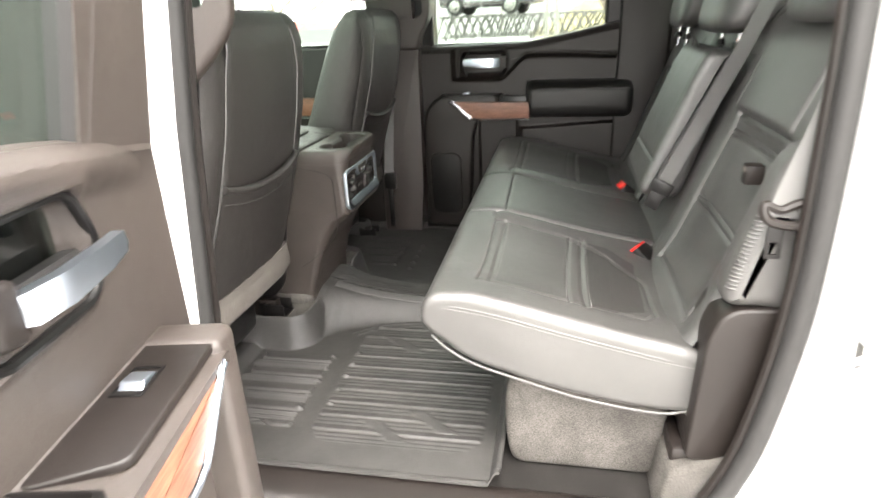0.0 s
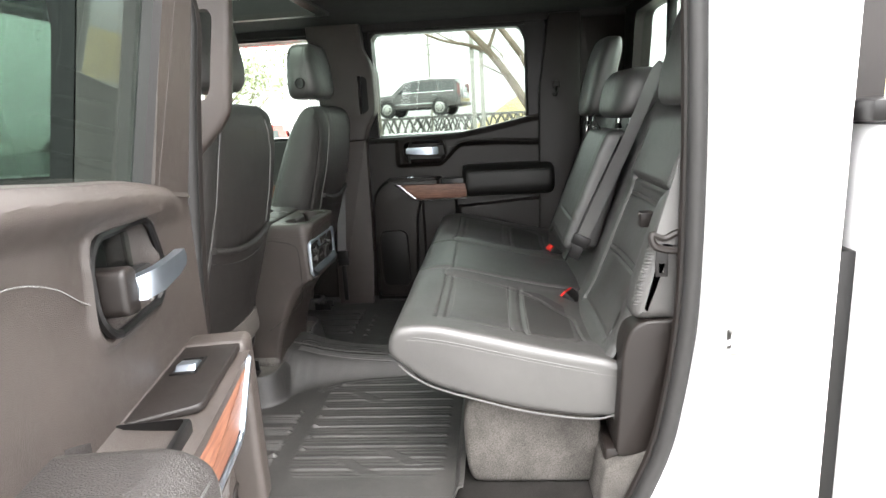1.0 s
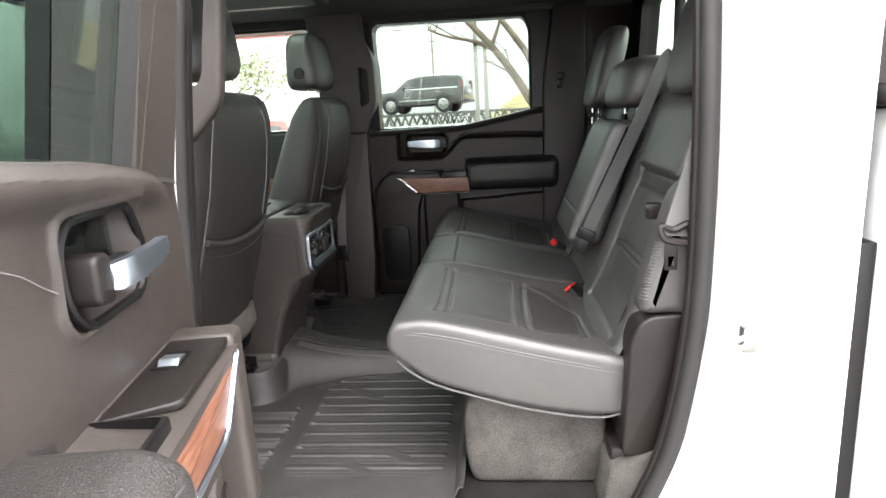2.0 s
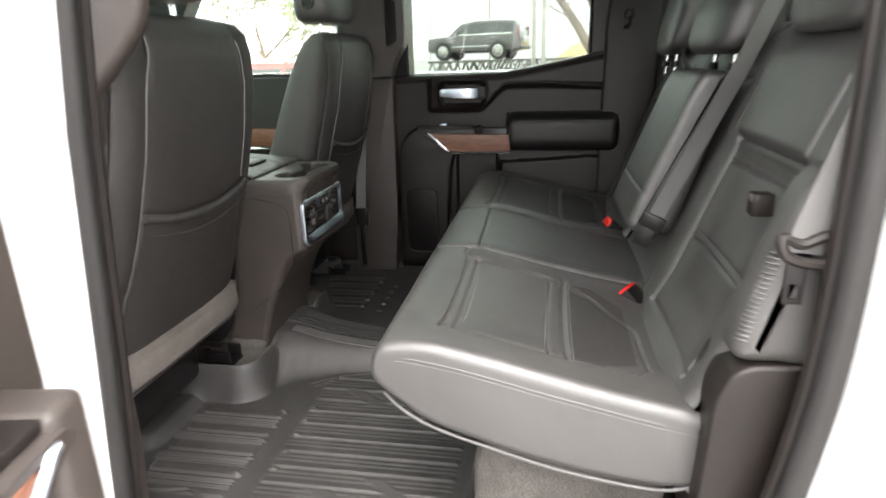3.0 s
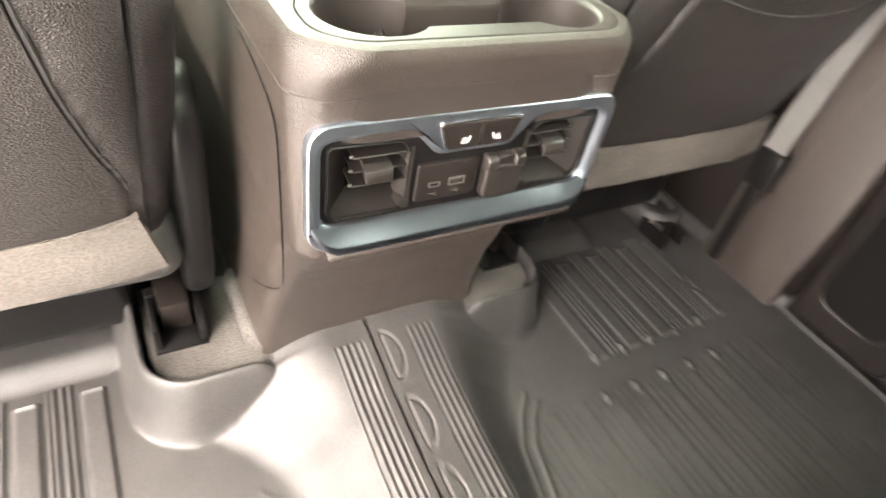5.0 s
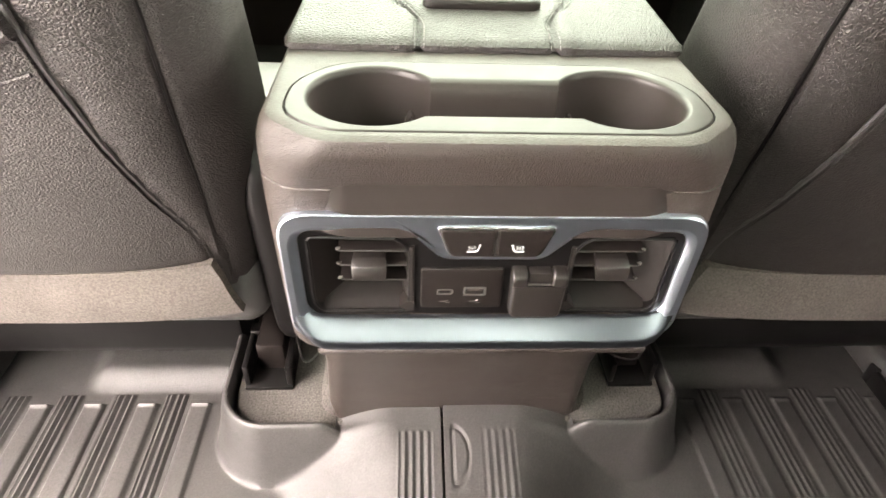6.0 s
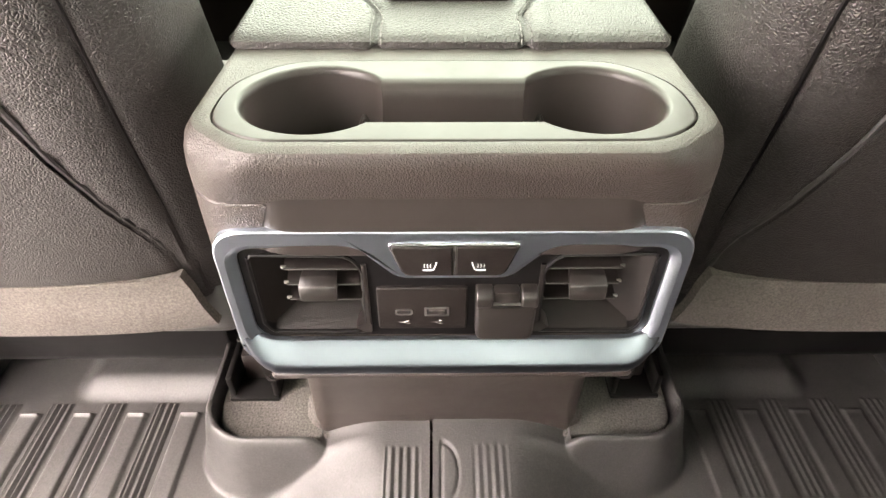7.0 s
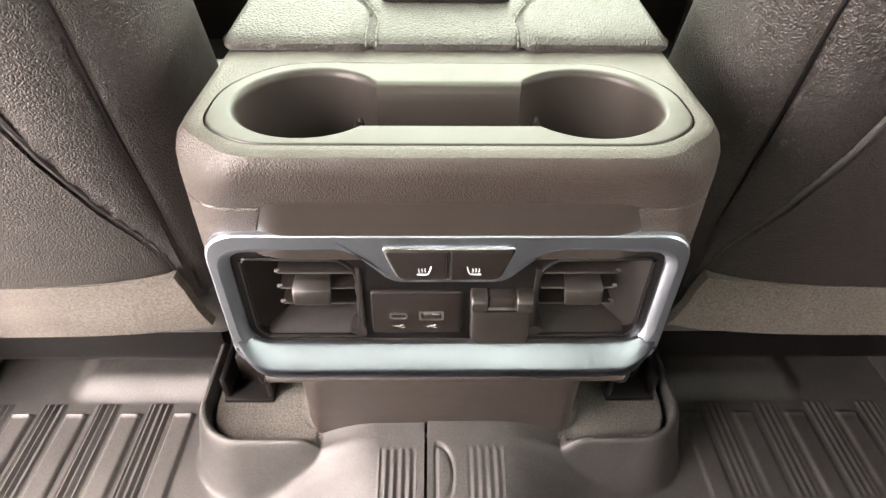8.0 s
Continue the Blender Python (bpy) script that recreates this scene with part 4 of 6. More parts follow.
face_in = [(-0.134, 0.472), (-0.128, 0.480), (-0.063, 0.481), (-0.052, 0.475), (-0.037, 0.459), (-0.032, 0.456), (0.032, 0.456), (0.037, 0.459), (0.052, 0.475), (0.063, 0.481), (0.128, 0.480), (0.134, 0.472), (0.1345, 0.412), (0.127, 0.402), (-0.127, 0.402), (-0.1345, 0.412)]
big = [(y * 1.012, 0.44 + (z - 0.44) * 1.02) for y, z in face_in]
body = cut(body, prism(grow(tray_out, 1.012), "z", 0.477, 0.6), prism(big, "x", -0.05, 0.05))
evened(part("body", body, M_TAUPE, con, "", 30))
for s in (-1, 1):
    part("side_seam", tube([(-0.16, s * 0.1545, 0.20), (-0.11, s * 0.1535, 0.235), (-0.05, s * 0.1530, 0.29), (-0.035, s * 0.1535, 0.33), (-0.033, s * 0.1560, 0.45), (-0.045, s * 0.1572, 0.487), (-0.10, s * 0.1572, 0.503), (-0.14, s * 0.157, 0.508)], 0.0009, 60, 6), M_BLACK, con)

# cup holder tray
tray = prism(tray_out, "z", 0.4775, 0.5572, 0.0018, 3)
CX = -0.0465
def well(s):
    return loft([[(CX + r * math.cos(a), s * 0.0815 + r * math.sin(a), z) for a in np.linspace(0, 2 * math.pi, 64, endpoint=False)] for z, r in ((0.479, 0.034), (0.4815, 0.037), (0.485, 0.0385), (0.552, 0.0422), (0.5548, 0.0430), (0.5565, 0.0445), (0.5578, 0.0475), (0.60, 0.0475))])


cuts = [well(s) for s in (-1, 1)]
# the slot between the wells, its upper edges rolled over
slot = loft([[(-0.0435 + kx * dx, ky * 0.075, z) for kx, ky in ((-1, -1), (1, -1), (1, 1), (-1, 1))] for z, dx in ((0.505, 0.0205), (0.545, 0.0215), (0.5515, 0.0228), (0.5550, 0.0250), (0.5572, 0.0290), (0.60, 0.0300))])
tr = evened(part("cup_tray", cut(tray, *cuts, slot), M_TAUPE_SMOOTH, con, "satin cup holder tray with two round wells", 30))
for s in (-1, 1):
    part("cup_floor", cyl((CX, s * 0.0815, 0.4778), (CX, s * 0.0815, 0.4802), 0.0355, None, 40), M_BLACK, tr)
    part("cup_grip", merge(prism(rounded([(s * 0.044, 0.497), (s * 0.049, 0.520), (s * 0.058, 0.531), (s * 0.063, 0.520), (s * 0.058, 0.500)], 0.004), "x", CX - 0.041, CX - 0.029, 0.003)), M_TAUPE_SMOOTH, tr, "sprung rubber cup grip")

# padded lid
lid_shape = pad([(-0.121, 0.5568), (-0.1205, 0.5605), (-0.124, 0.5640), (-0.134, 0.5665), (-0.16, 0.5700), (-0.25, 0.5795), (-0.36, 0.585), (-0.48, 0.588), (-0.515, 0.582), (-0.52, 0.560), (-0.50, 0.556), (-0.36, 0.556), (-0.22, 0.556), (-0.15, 0.556), (-0.128, 0.5562)], -0.1515, 0.1515, 0.007, 160, 0.003,
                lambda x, y, z, nx, nz: seam(np.abs(np.abs(y) - (0.0515 + 0.022 * sstep(-x, 0.150, 0.20))), 0.0026, 0.004) + 0.002 * np.exp(-((np.abs(y) - 0.062) / 0.008) ** 2))
for v in lid_shape.verts:
    v.co.y *= 1.0 - 0.10 * min(1.0, max(0.0, (-0.13 - v.co.x) / 0.22))
lid = part("armrest_lid", lid_shape, M_LEATHER_COARSE, con, "black grained leather console lid")
for s in (-1, 1):
    for off in (0.0035, -0.0035):
        part("stitching", stitches([(-0.1200, s * (0.0515 + off), 0.5600), (-0.1238, s * (0.0515 + off), 0.5648), (-0.134, s * (0.0515 + off), 0.5672), (-0.15, s * (0.0515 + off), 0.5692), (-0.175, s * (0.062 + off), 0.5725), (-0.20, s * (0.0725 + off), 0.5752), (-0.25, s * (0.0715 + off), 0.5805)], 0.0052, 0.0038, 0.0005), M_STITCH, lid, "", kind="stuff")
part("latch", merge(prism(rounded([(-0.225, -0.042), (-0.175, -0.050), (-0.175, 0.050), (-0.225, 0.042)], 0.012), "z", 0.570, 0.5795, 0.003), prism(rounded([(-0.218, -0.034), (-0.184, -0.040), (-0.184, 0.040), (-0.218, 0.034)], 0.01), "z", 0.576, 0.5815, 0.002)), M_DARK, lid, "dark lid latch")


# chrome bezel
outer = rounded([(-0.1465, 0.4975), (0.1465, 0.4975), (0.1455, 0.390), (0.129, 0.3745), (-0.129, 0.3745), (-0.1455, 0.390)], [0.022, 0.022, 0.02, 0.016, 0.016, 0.02], 8)
inner = rounded([(-0.1345, 0.481), (-0.0585, 0.482), (-0.0365, 0.4565), (0.0365, 0.4565), (0.0585, 0.482), (0.1345, 0.481), (0.1335, 0.410), (0.1265, 0.4005), (-0.1265, 0.4005), (-0.1335, 0.410)], [0.012, 0.016, 0.009, 0.009, 0.016, 0.012, 0.010, 0.008, 0.008, 0.010], 7)
ri = np.array(inner)
nri = ring_normals(ri)


def spread(d, x):
    return [(x, y, z) for y, z in ri + nri * d]


def by_angle(poly, n=520):
    """An outline sampled at even angles round the face's middle."""
    p = np.array(poly) - (0.0, 0.407)
    q = np.roll(p, -1, 0)
    out = []
    for a in np.linspace(0, 2 * math.pi, n, endpoint=False):
        dx, dz = math.cos(a), math.sin(a) * 0.25
        e = q - p
        den = dx * e[:, 1] - dz * e[:, 0]
        den = np.where(np.abs(den) < 1e-12, 1e-12, den)
        t = (p[:, 0] * e[:, 1] - p[:, 1] * e[:, 0]) / den
        u = (p[:, 0] * dz - p[:, 1] * dx) / den
        k = t[(t > 0) & (u >= -1e-6) & (u <= 1 + 1e-6)].max()
        out.append((dx * k, dz * k + 0.407))
    return np.array(out)


bo, bi = by_angle(outer), by_angle(inner)
no, ni = ring_normals(bo), ring_normals(bi)
rings = [(bo, -0.004), (bo, 0.0032), (bo - no * 0.0006, 0.0046), (bo - no * 0.0018, 0.0056), (bi + ni * 0.0058, 0.0056), (bi + ni * 0.0046, 0.0050), (bi + ni * 0.0012, 0.0024), (bi, 0.0010), (bi, -0.012)]
bez = part("bezel", loft([[(x, y, z) for y, z in r] for r, x in rings], True, False), M_CHROME, con, "satin chrome surround", 25)
lip = rounded([(0.0005, 0.4022), (0.0030, 0.4010), (0.0158, 0.3862), (0.0158, 0.3795), (0.0080, 0.3740), (0.0, 0.3745)], [0.0006, 0.001, 0.0022, 0.0022, 0.002, 0.001], 4)
part("lip_underside", prism(rounded([(-0.02, 0.376), (0.0125, 0.376), (0.0115, 0.3685), (-0.02, 0.3655)], 0.003, 4), "y", -0.128, 0.128, 0.004), M_TAUPE, con)
M_LIP = plain_metal("bright_satin", (0.15, 0.165, 0.19), 0.30)
lip_steps = [(0.1445, 0.024, 0.05), (0.1415, 0.017, 0.30), (0.1365, 0.010, 0.62), (0.130, 0.0045, 0.88), (0.122, 0.0008, 1.0), (0.10, 0.0, 1.0)]
lip_steps = [(-y, dz, k) for y, dz, k in lip_steps] + [(y, dz, k) for y, dz, k in reversed(lip_steps)]
part("lower_lip", loft([[(0.002 + (x - 0.002) * k, y, 0.388 + (z - 0.388) * (0.55 + 0.45 * k) + dz) for x, z in lip] for y, dz, k in lip_steps]), M_LIP, con, "bright sloping lower lip of the surround", 40)
# black inner panel with vent openings
M_COVER = grained("dark_cocoa_plastic", (0.016, 0.0132, 0.0118), 0.36, 1400, 0.10, 0.0001, spec=0.7)
panel = prism([(y, z) for y, z in ri + nri * 0.0012], "x", -0.032, -0.0015)
vcut = []
VO = {}
for s in (-1, 1):
    o = rounded([(s * 0.128, 0.474), (s * 0.066, 0.473), (s * 0.0575, 0.462), (s * 0.0585, 0.4055), (s * 0.122, 0.4055), (s * 0.1275, 0.413)], 0.006, 5)
    vcut.append(prism(o, "x", -0.024, 0.02))
    VO[s] = o
part("panel", cut(panel, *vcut), M_BLACK, con, "black vent and socket panel")
for s in (-1, 1):
    vent = part("vent", tube([(-0.0010, y, z) for y, z in VO[s]], 0.0013, 120, 6, True, 1.0, True), M_BLACK, con, "black air vent with three slats")
    part("vent_wall", prism([(-0.003, s * 0.1285), (-0.0245, s * 0.1285), (-0.0245, s * 0.1035), (-0.0215, s * 0.1060)], "z", 0.4065, 0.4735), M_DARK, vent)
    part("vent_sill", prism([(-0.002, 0.4050), (-0.0245, 0.4050), (-0.0245, 0.4200)], "y", s * 0.0590, s * 0.1215), M_DARK, vent)
    for z in (0.4340, 0.4475, 0.4605):
        slat = part("slat", prism(rounded([(-0.0025, z), (-0.0225, z + 0.0050), (-0.0225, z + 0.0064), (-0.0025, z + 0.0016)], 0.0004, 3), "y", s * 0.0600, s * 0.1075), M_DARK, vent)
        part("slat_edge", tube([(-0.0023, s * 0.0602, z + 0.0008), (-0.0023, s * 0.1072, z + 0.0008)], 0.0007, 2, 6, False), M_COVER, slat)
        part("slat_pin", cyl((-0.004, s * 0.1062, z + 0.0012), (-0.004, s * 0.1092, z + 0.0012), 0.0012, None, 8), M_STEEL, slat)
    tab_secs = [[(x, s * (0.0865 - w), z1), (x, s * (0.0865 + w), z1), (x, s * (0.0865 + w * 0.93), z0), (x, s * (0.0865 - w * 0.93), z0)] for x, w, z0, z1 in ((-0.016, 0.0105, 0.4490, 0.4560), (-0.003, 0.0118, 0.4440, 0.4545), (0.0035, 0.0124, 0.4405, 0.4508), (0.0052, 0.0122, 0.4400, 0.4462), (0.0056, 0.0112, 0.4408, 0.4445))]
    tab_shape = loft(tab_secs)
    bmesh.ops.bevel(tab_shape, geom=tab_shape.edges[:], offset=0.0009, segments=2, profile=0.5, affect="EDGES")
    part("tab", tab_shape, M_COVER, vent, "cocoa adjuster tab")
    part("vent_bar", prism(rounded([(0.0004, s * 0.0548), (0.0004, s * 0.0580), (-0.019, s * 0.0635), (-0.019, s * 0.058)], 0.001, 3), "z", 0.4062, 0.4665), M_COVER, vent)
    part("vent_bar_foot", prism(rounded([(s * 0.0548, 0.4062), (s * 0.0600, 0.4062), (s * 0.0660, 0.4105), (s * 0.0590, 0.4160), (s * 0.0548, 0.4140)], 0.001, 3), "x", -0.016, 0.0008), M_COVER, vent)

# seat heater buttons
frame_out = rounded([(-0.0405, 0.4885), (0.0405, 0.4885), (0.0315, 0.4630), (-0.0315, 0.4630)], [0.004, 0.004, 0.006, 0.006], 6)
part("button_rim", prism(frame_out, "x", -0.004, 0.0068, 0.0008), M_BRIGHT, con, "thin bright rim round the buttons")


def glyph(cy, s):
    """A small seat with three heat lines."""
    bits = [tube([(0.0085, cy - s * 0.0050, 0.4755), (0.0085, cy - s * 0.0038, 0.4712), (0.0085, cy - s * 0.0022, 0.4695), (0.0085, cy + s * 0.0035, 0.4695)], 0.00042, 14, 5)]
    for k in range(3):
        yy = cy - s * 0.0016 + s * 0.0019 * k
        bits.append(tube([(0.0085, yy, 0.4712), (0.0085, yy + s * 0.0003, 0.4727), (0.0085, yy + s * 0.0001, 0.4742)], 0.00022, 8, 5))
    return merge(*bits)


M_MARK = paint_material("white_print", (0.75, 0.75, 0.75), 0.5, 0.0)
for s in (-1, 1):
    o = rounded([(s * 0.0006, 0.4872), (s * 0.0388, 0.4872), (s * 0.0304, 0.4642), (s * 0.0006, 0.4642)], [0.001, 0.004, 0.005, 0.001], 5)
    bt = part("heater_button", prism(o, "x", 0.002, 0.0082, 0.0012), M_DARK, con, "dark seat heater button with a white symbol")
    part("symbol", glyph(s * 0.0158, s), M_MARK, bt, "white heated seat symbol")
    for k in range(3):
        part("indicator", cyl((0.008, s * (0.0105 + 0.0075 * k), 0.4822), (0.0084, s * (0.0105 + 0.0075 * k), 0.4822), 0.0006, None, 8), M_BLACK, bt)

# sockets
us = part("usb_panel", prism(rounded([(-0.0500, 0.4475), (0.0095, 0.4475), (0.0095, 0.4095), (-0.0500, 0.4095)], 0.003, 4), "x", -0.006, 0.0012, 0.0012), M_DARK, con, "dark panel with two charging sockets")
part("usb_socket", cut(prism(rounded([(-0.0385, 0.4285), (-0.0265, 0.4285), (-0.0265, 0.4235), (-0.0385, 0.4235)], 0.0025, 5), "x", 0.0, 0.0019), prism(rounded([(-0.0372, 0.4277), (-0.0278, 0.4277), (-0.0278, 0.4243), (-0.0372, 0.4243)], 0.0017, 5), "x", 0.0005, 0.01)), M_STEEL, us, "small oval socket")
part("usb_socket", cut(prism(rounded([(-0.0190, 0.4305), (-0.0025, 0.4305), (-0.0025, 0.4225), (-0.0190, 0.4225)], 0.0008, 3), "x", 0.0, 0.0019), prism([(-0.0175, 0.4293), (-0.0040, 0.4293), (-0.0040, 0.4237), (-0.0175, 0.4237)], "x", 0.0005, 0.01)), M_STEEL, us, "wide flat socket")
part("usb_tongue", box(0.0005, 0.0016, -0.0160, -0.0055, 0.4268, 0.4286), M_PANEL_CLOTH, us)
for y in (-0.0325, -0.0108):
    part("symbol", merge(tube([(0.0013, y - 0.004, 0.4165), (0.0013, y, 0.4165), (0.0013, y + 0.003, 0.4180)], 0.00018, 8, 4), tube([(0.0013, y - 0.001, 0.4165), (0.0013, y + 0.002, 0.4150), (0.0013, y + 0.004, 0.4150)], 0.00018, 8, 4)), M_STEEL, us)
cap = part("socket_cover", prism(rounded([(0.0145, 0.4400), (0.0545, 0.4400), (0.0538, 0.4050), (0.0152, 0.4050)], [0.002, 0.002, 0.006, 0.006], 5), "x", -0.004, 0.0085, 0.003, 3), M_COVER, con, "cocoa flip cover of a power socket")
for y0, y1 in ((0.0145, 0.0255), (0.0435, 0.0545)):
    part("hinge", prism(rounded([(-0.004, 0.4490), (0.0050, 0.4490), (0.0098, 0.4455), (0.0098, 0.4375), (0.0060, 0.4340), (-0.004, 0.4340)], 0.004, 5), "y", y0, y1, 0.0016), M_COVER, cap)
part("cover_edge", box(-0.004, 0.0068, 0.0262, 0.0428, 0.4360, 0.4482, 0.0012), M_COVER, cap)


# ---- doors ----
def belt_z(x, s=1):
    """Top of the door trim; the two doors differ slightly."""
    if s < 0:
        return 0.776 + 0.045 * sstep(x, -0.05, 0.32) + 0.022 * sstep(x, 0.25, 0.6)
    return 0.776 + 0.006 * sstep(x, 0.1, 0.45) + 0.064 * np.clip((x - 0.44) / 0.36, 0, 1) ** 1.15


def leaned(bm, s):
    """The open door's window frame leans in towards the roof."""
    if s < 0:
        for v in bm.verts:
            v.co.y -= s * 0.19 * max(0.0, v.co.z - 0.80)
    return bm


def door_bump(x, z, s=1):
    """How far the rear door's trim stands proud of its plane."""
    d = 0.004 * np.sin(3 * x)
    if s > 0:
        # shoulder over a crease that swings up behind the handle
        crease = 0.650 + 0.086 * sstep(x, 0.35, 0.47) - 0.010 * sstep(x, 0.6, 0.85)
        d = d + 0.016 * sstep(z - crease, -0.016, 0.010) * sstep(x, 0.15, 0.18)
        d = d + 0.007 * np.exp(-((z - crease - 0.004) / 0.007) ** 2) * sstep(x, 0.33, 0.38)
        top = belt_z(x, s) - z
        d = d - 0.010 * sstep(-top, -0.030, 0.0)
        # the lower panel steps out under the armrest
        d = d + 0.020 * (1 - sstep(z - 0.452 - 0.02 * sstep(x, 0.45, 0.83), -0.008, 0.006)) * sstep(x, 0.432, 0.450)
        # pocket below the inlay
        p = rbox(x, z, 0.345, 0.30, 0.082, 0.190, 0.02)
        d = d - 0.014 * (1 - sstep(p, -0.010, 0.004))
        h = rbox(x, z, 0.290, 0.708, 0.094, 0.050, 0.03)
        return d - 0.034 * (1 - sstep(h, -0.016, 0.0)) + 0.006 * np.exp(-((h - 0.002) / 0.006) ** 2)
    # upper shoulder over a stitched crease
    crease = 0.716 + 0.042 * sstep(x, 0.40, 0.52) - 0.02 * sstep(x, 0.6, 0.85)
    d = d + 0.009 * sstep(z - crease, -0.030, 0.035) * sstep(x, 0.34, 0.46)
    roll = belt_z(x, s) - z
    d = d + 0.026 * sstep(-roll, -0.055, -0.022) * sstep(x, 0.02, 0.22) * (1 - 0.6 * sstep(-roll, -0.016, 0.002))
    # armrest ledge
    a = rbox(x, z, 0.318, 0.4675, 0.205, 0.1005, 0.03)
    d = d + (0.046 + 0.044 * sstep(z, 0.42, 0.56)) * (1 - sstep(a, -0.012, 0.003))
    # armrest pad
    b = rbox(x, z, 0.675, 0.526, 0.195, 0.062, 0.028)
    d = np.maximum(d, 0.078 * (1 - sstep(b, -0.022, 0.004)) ** 0.7)
    # speaker pod and map pocket
    c = rbox(x, z, 0.115, 0.205, 0.095, 0.190, 0.045)
    d = np.maximum(d, 0.048 * (1 - sstep(c, -0.02, 0.004)))
    # handle cup
    h = rbox(x, z, 0.288, 0.718, 0.092, 0.058, 0.03)
    d = d - 0.030 * (1 - sstep(h, -0.016, 0.0)) + 0.006 * np.exp(-((h - 0.002) / 0.006) ** 2)
    return d


def pod_outline():
    """Front module of the far door's armrest and speaker."""
    return rounded([(0.036, 0.030), (0.036, 0.46), (0.052, 0.535), (0.105, 0.586), (0.17, 0.590), (0.335, 0.588), (0.352, 0.576), (0.352, 0.56), (0.268, 0.490), (0.246, 0.42), (0.226, 0.030)], [0.03, 0.05, 0.04, 0.03, 0.03, 0.012, 0.01, 0.01, 0.02, 0.05, 0.04], 6)


def arm_pad(s, front):
    """Padded armrest, its ends rounded; front: how near the cab's middle it comes."""
    o = np.array(rounded([(0.80, 0.640), (front + 0.035, 0.636), (front, 0.612), (front, 0.530), (front + 0.024, 0.496), (0.80, 0.492)], [0.004, 0.02, 0.024, 0.03, 0.02, 0.004], 6))
    nr = ring_normals(o)
    r = 0.032
    ends = [(r * (1 - math.cos(t)), r * (1 - math.sin(t))) for t in np.linspace(0.15, math.pi / 2, 8)]
    steps = [(0.462 + a, i) for a, i in ends] + [(0.876 - a, i) for a, i in reversed(ends)]
    secs = []
    for x, inset in steps:
        q = o - nr * inset
        secs.append([(x, s * min(y, 0.80), z) for y, z in q])
    return loft(secs)


def rear_door(name, s, label, tint):
    """A rear door in its closed place on side s; its Empty stands at the hinge."""
    dr = thing(name, (0.0, s * 0.93, 0.0), label, "door", kind="structure")
    Y = lambda d: s * (0.795 - d)
    xs = np.concatenate([np.linspace(0.028, 0.52, 130), np.linspace(0.524, 0.848, 70)])
    zs = np.linspace(0.022, 0.846, 206)
    # far door's panel, ledge and frame are coloured darker to carry its shade
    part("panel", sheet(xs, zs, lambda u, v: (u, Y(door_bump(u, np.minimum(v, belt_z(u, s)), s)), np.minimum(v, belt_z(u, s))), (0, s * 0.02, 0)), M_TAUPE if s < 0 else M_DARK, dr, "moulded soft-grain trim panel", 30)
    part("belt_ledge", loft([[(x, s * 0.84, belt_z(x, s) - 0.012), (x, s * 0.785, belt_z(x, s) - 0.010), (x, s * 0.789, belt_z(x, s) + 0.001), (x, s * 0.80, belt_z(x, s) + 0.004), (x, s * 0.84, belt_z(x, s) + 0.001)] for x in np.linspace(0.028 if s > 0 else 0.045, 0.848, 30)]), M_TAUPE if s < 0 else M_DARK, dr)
    part("inner_shell", box(0.03, 0.845, *sorted((s * 0.822, s * 0.90)), -0.04, 0.768, 0.01), M_DARK, dr)
    part("outer_skin", box(0.0, 0.90, *sorted((s * 0.91, s * 0.985)), -0.25, 0.79, 0.02), M_WHITE, dr, "white painted outer skin")
    # speaker grille
    grille = rounded([(0.064, 0.085), (0.192, 0.085), (0.190, 0.350), (0.062, 0.350)], 0.04, 7)
    gy = 0.737 if s > 0 else 0.750
    part("speaker_grille", prism(grille, "y", s * (gy + 0.012), s * (gy - 0.003), 0.004), M_BLACK, dr, "black speaker cover")
    part("grille_rim", tube([(x, s * (gy - 0.001), z) for x, z in grille], 0.006, 120, 8, True, 0.7, True), M_DARK, dr)
    # wood inlay and chrome line
    wf = s * (0.7235 if s > 0 else 0.7035)
    inset = abs(wf) - 0.7235
    dz = 0.0 if s > 0 else -0.016
    part("wood_inlay", prism(rounded([(x, z + dz) for x, z in ((0.168, 0.564), (0.478, 0.560), (0.478, 0.499), (0.272, 0.497), (0.245, 0.503))], 0.004, 4), "y", s * (0.742 + inset), wf, 0.003), M_WOOD, dr, "open-pore red-brown wood inlay")
    ch = [(0.152, 0.566), (0.168, 0.556), (0.232, 0.502), (0.250, 0.495), (0.280, 0.4915), (0.478, 0.494)]
    part("chrome_line", tube([(x, wf, z + dz) for x, z in ch], 0.0042, 60, 8), M_BRIGHT if s > 0 else M_CHROME, dr, "bright chrome line under the inlay")
    part("chrome_tip", prism(rounded([(x, z + dz) for x, z in (((0.146, 0.571), (0.170, 0.567), (0.246, 0.500), (0.240, 0.490)) if s > 0 else ((0.150, 0.571), (0.164, 0.570), (0.242, 0.499), (0.236, 0.491)))], 0.003, 4), "y", s * (0.740 + inset), s * (0.7215 + inset), 0.002), M_BRIGHT if s > 0 else M_CHROME, dr)
    # switch on the ledge
    dz = 0.005 if s > 0 else -0.015
    part("ledge_plate", prism(rounded([(0.115, s * 0.792), (0.115, s * (0.735 + inset)), (0.335, s * (0.735 + inset)), (0.368, s * 0.792)], 0.012, 4), "z", 0.576 + dz, 0.5865 + dz, 0.003), M_DARK, dr, "dark switch plate on the armrest")
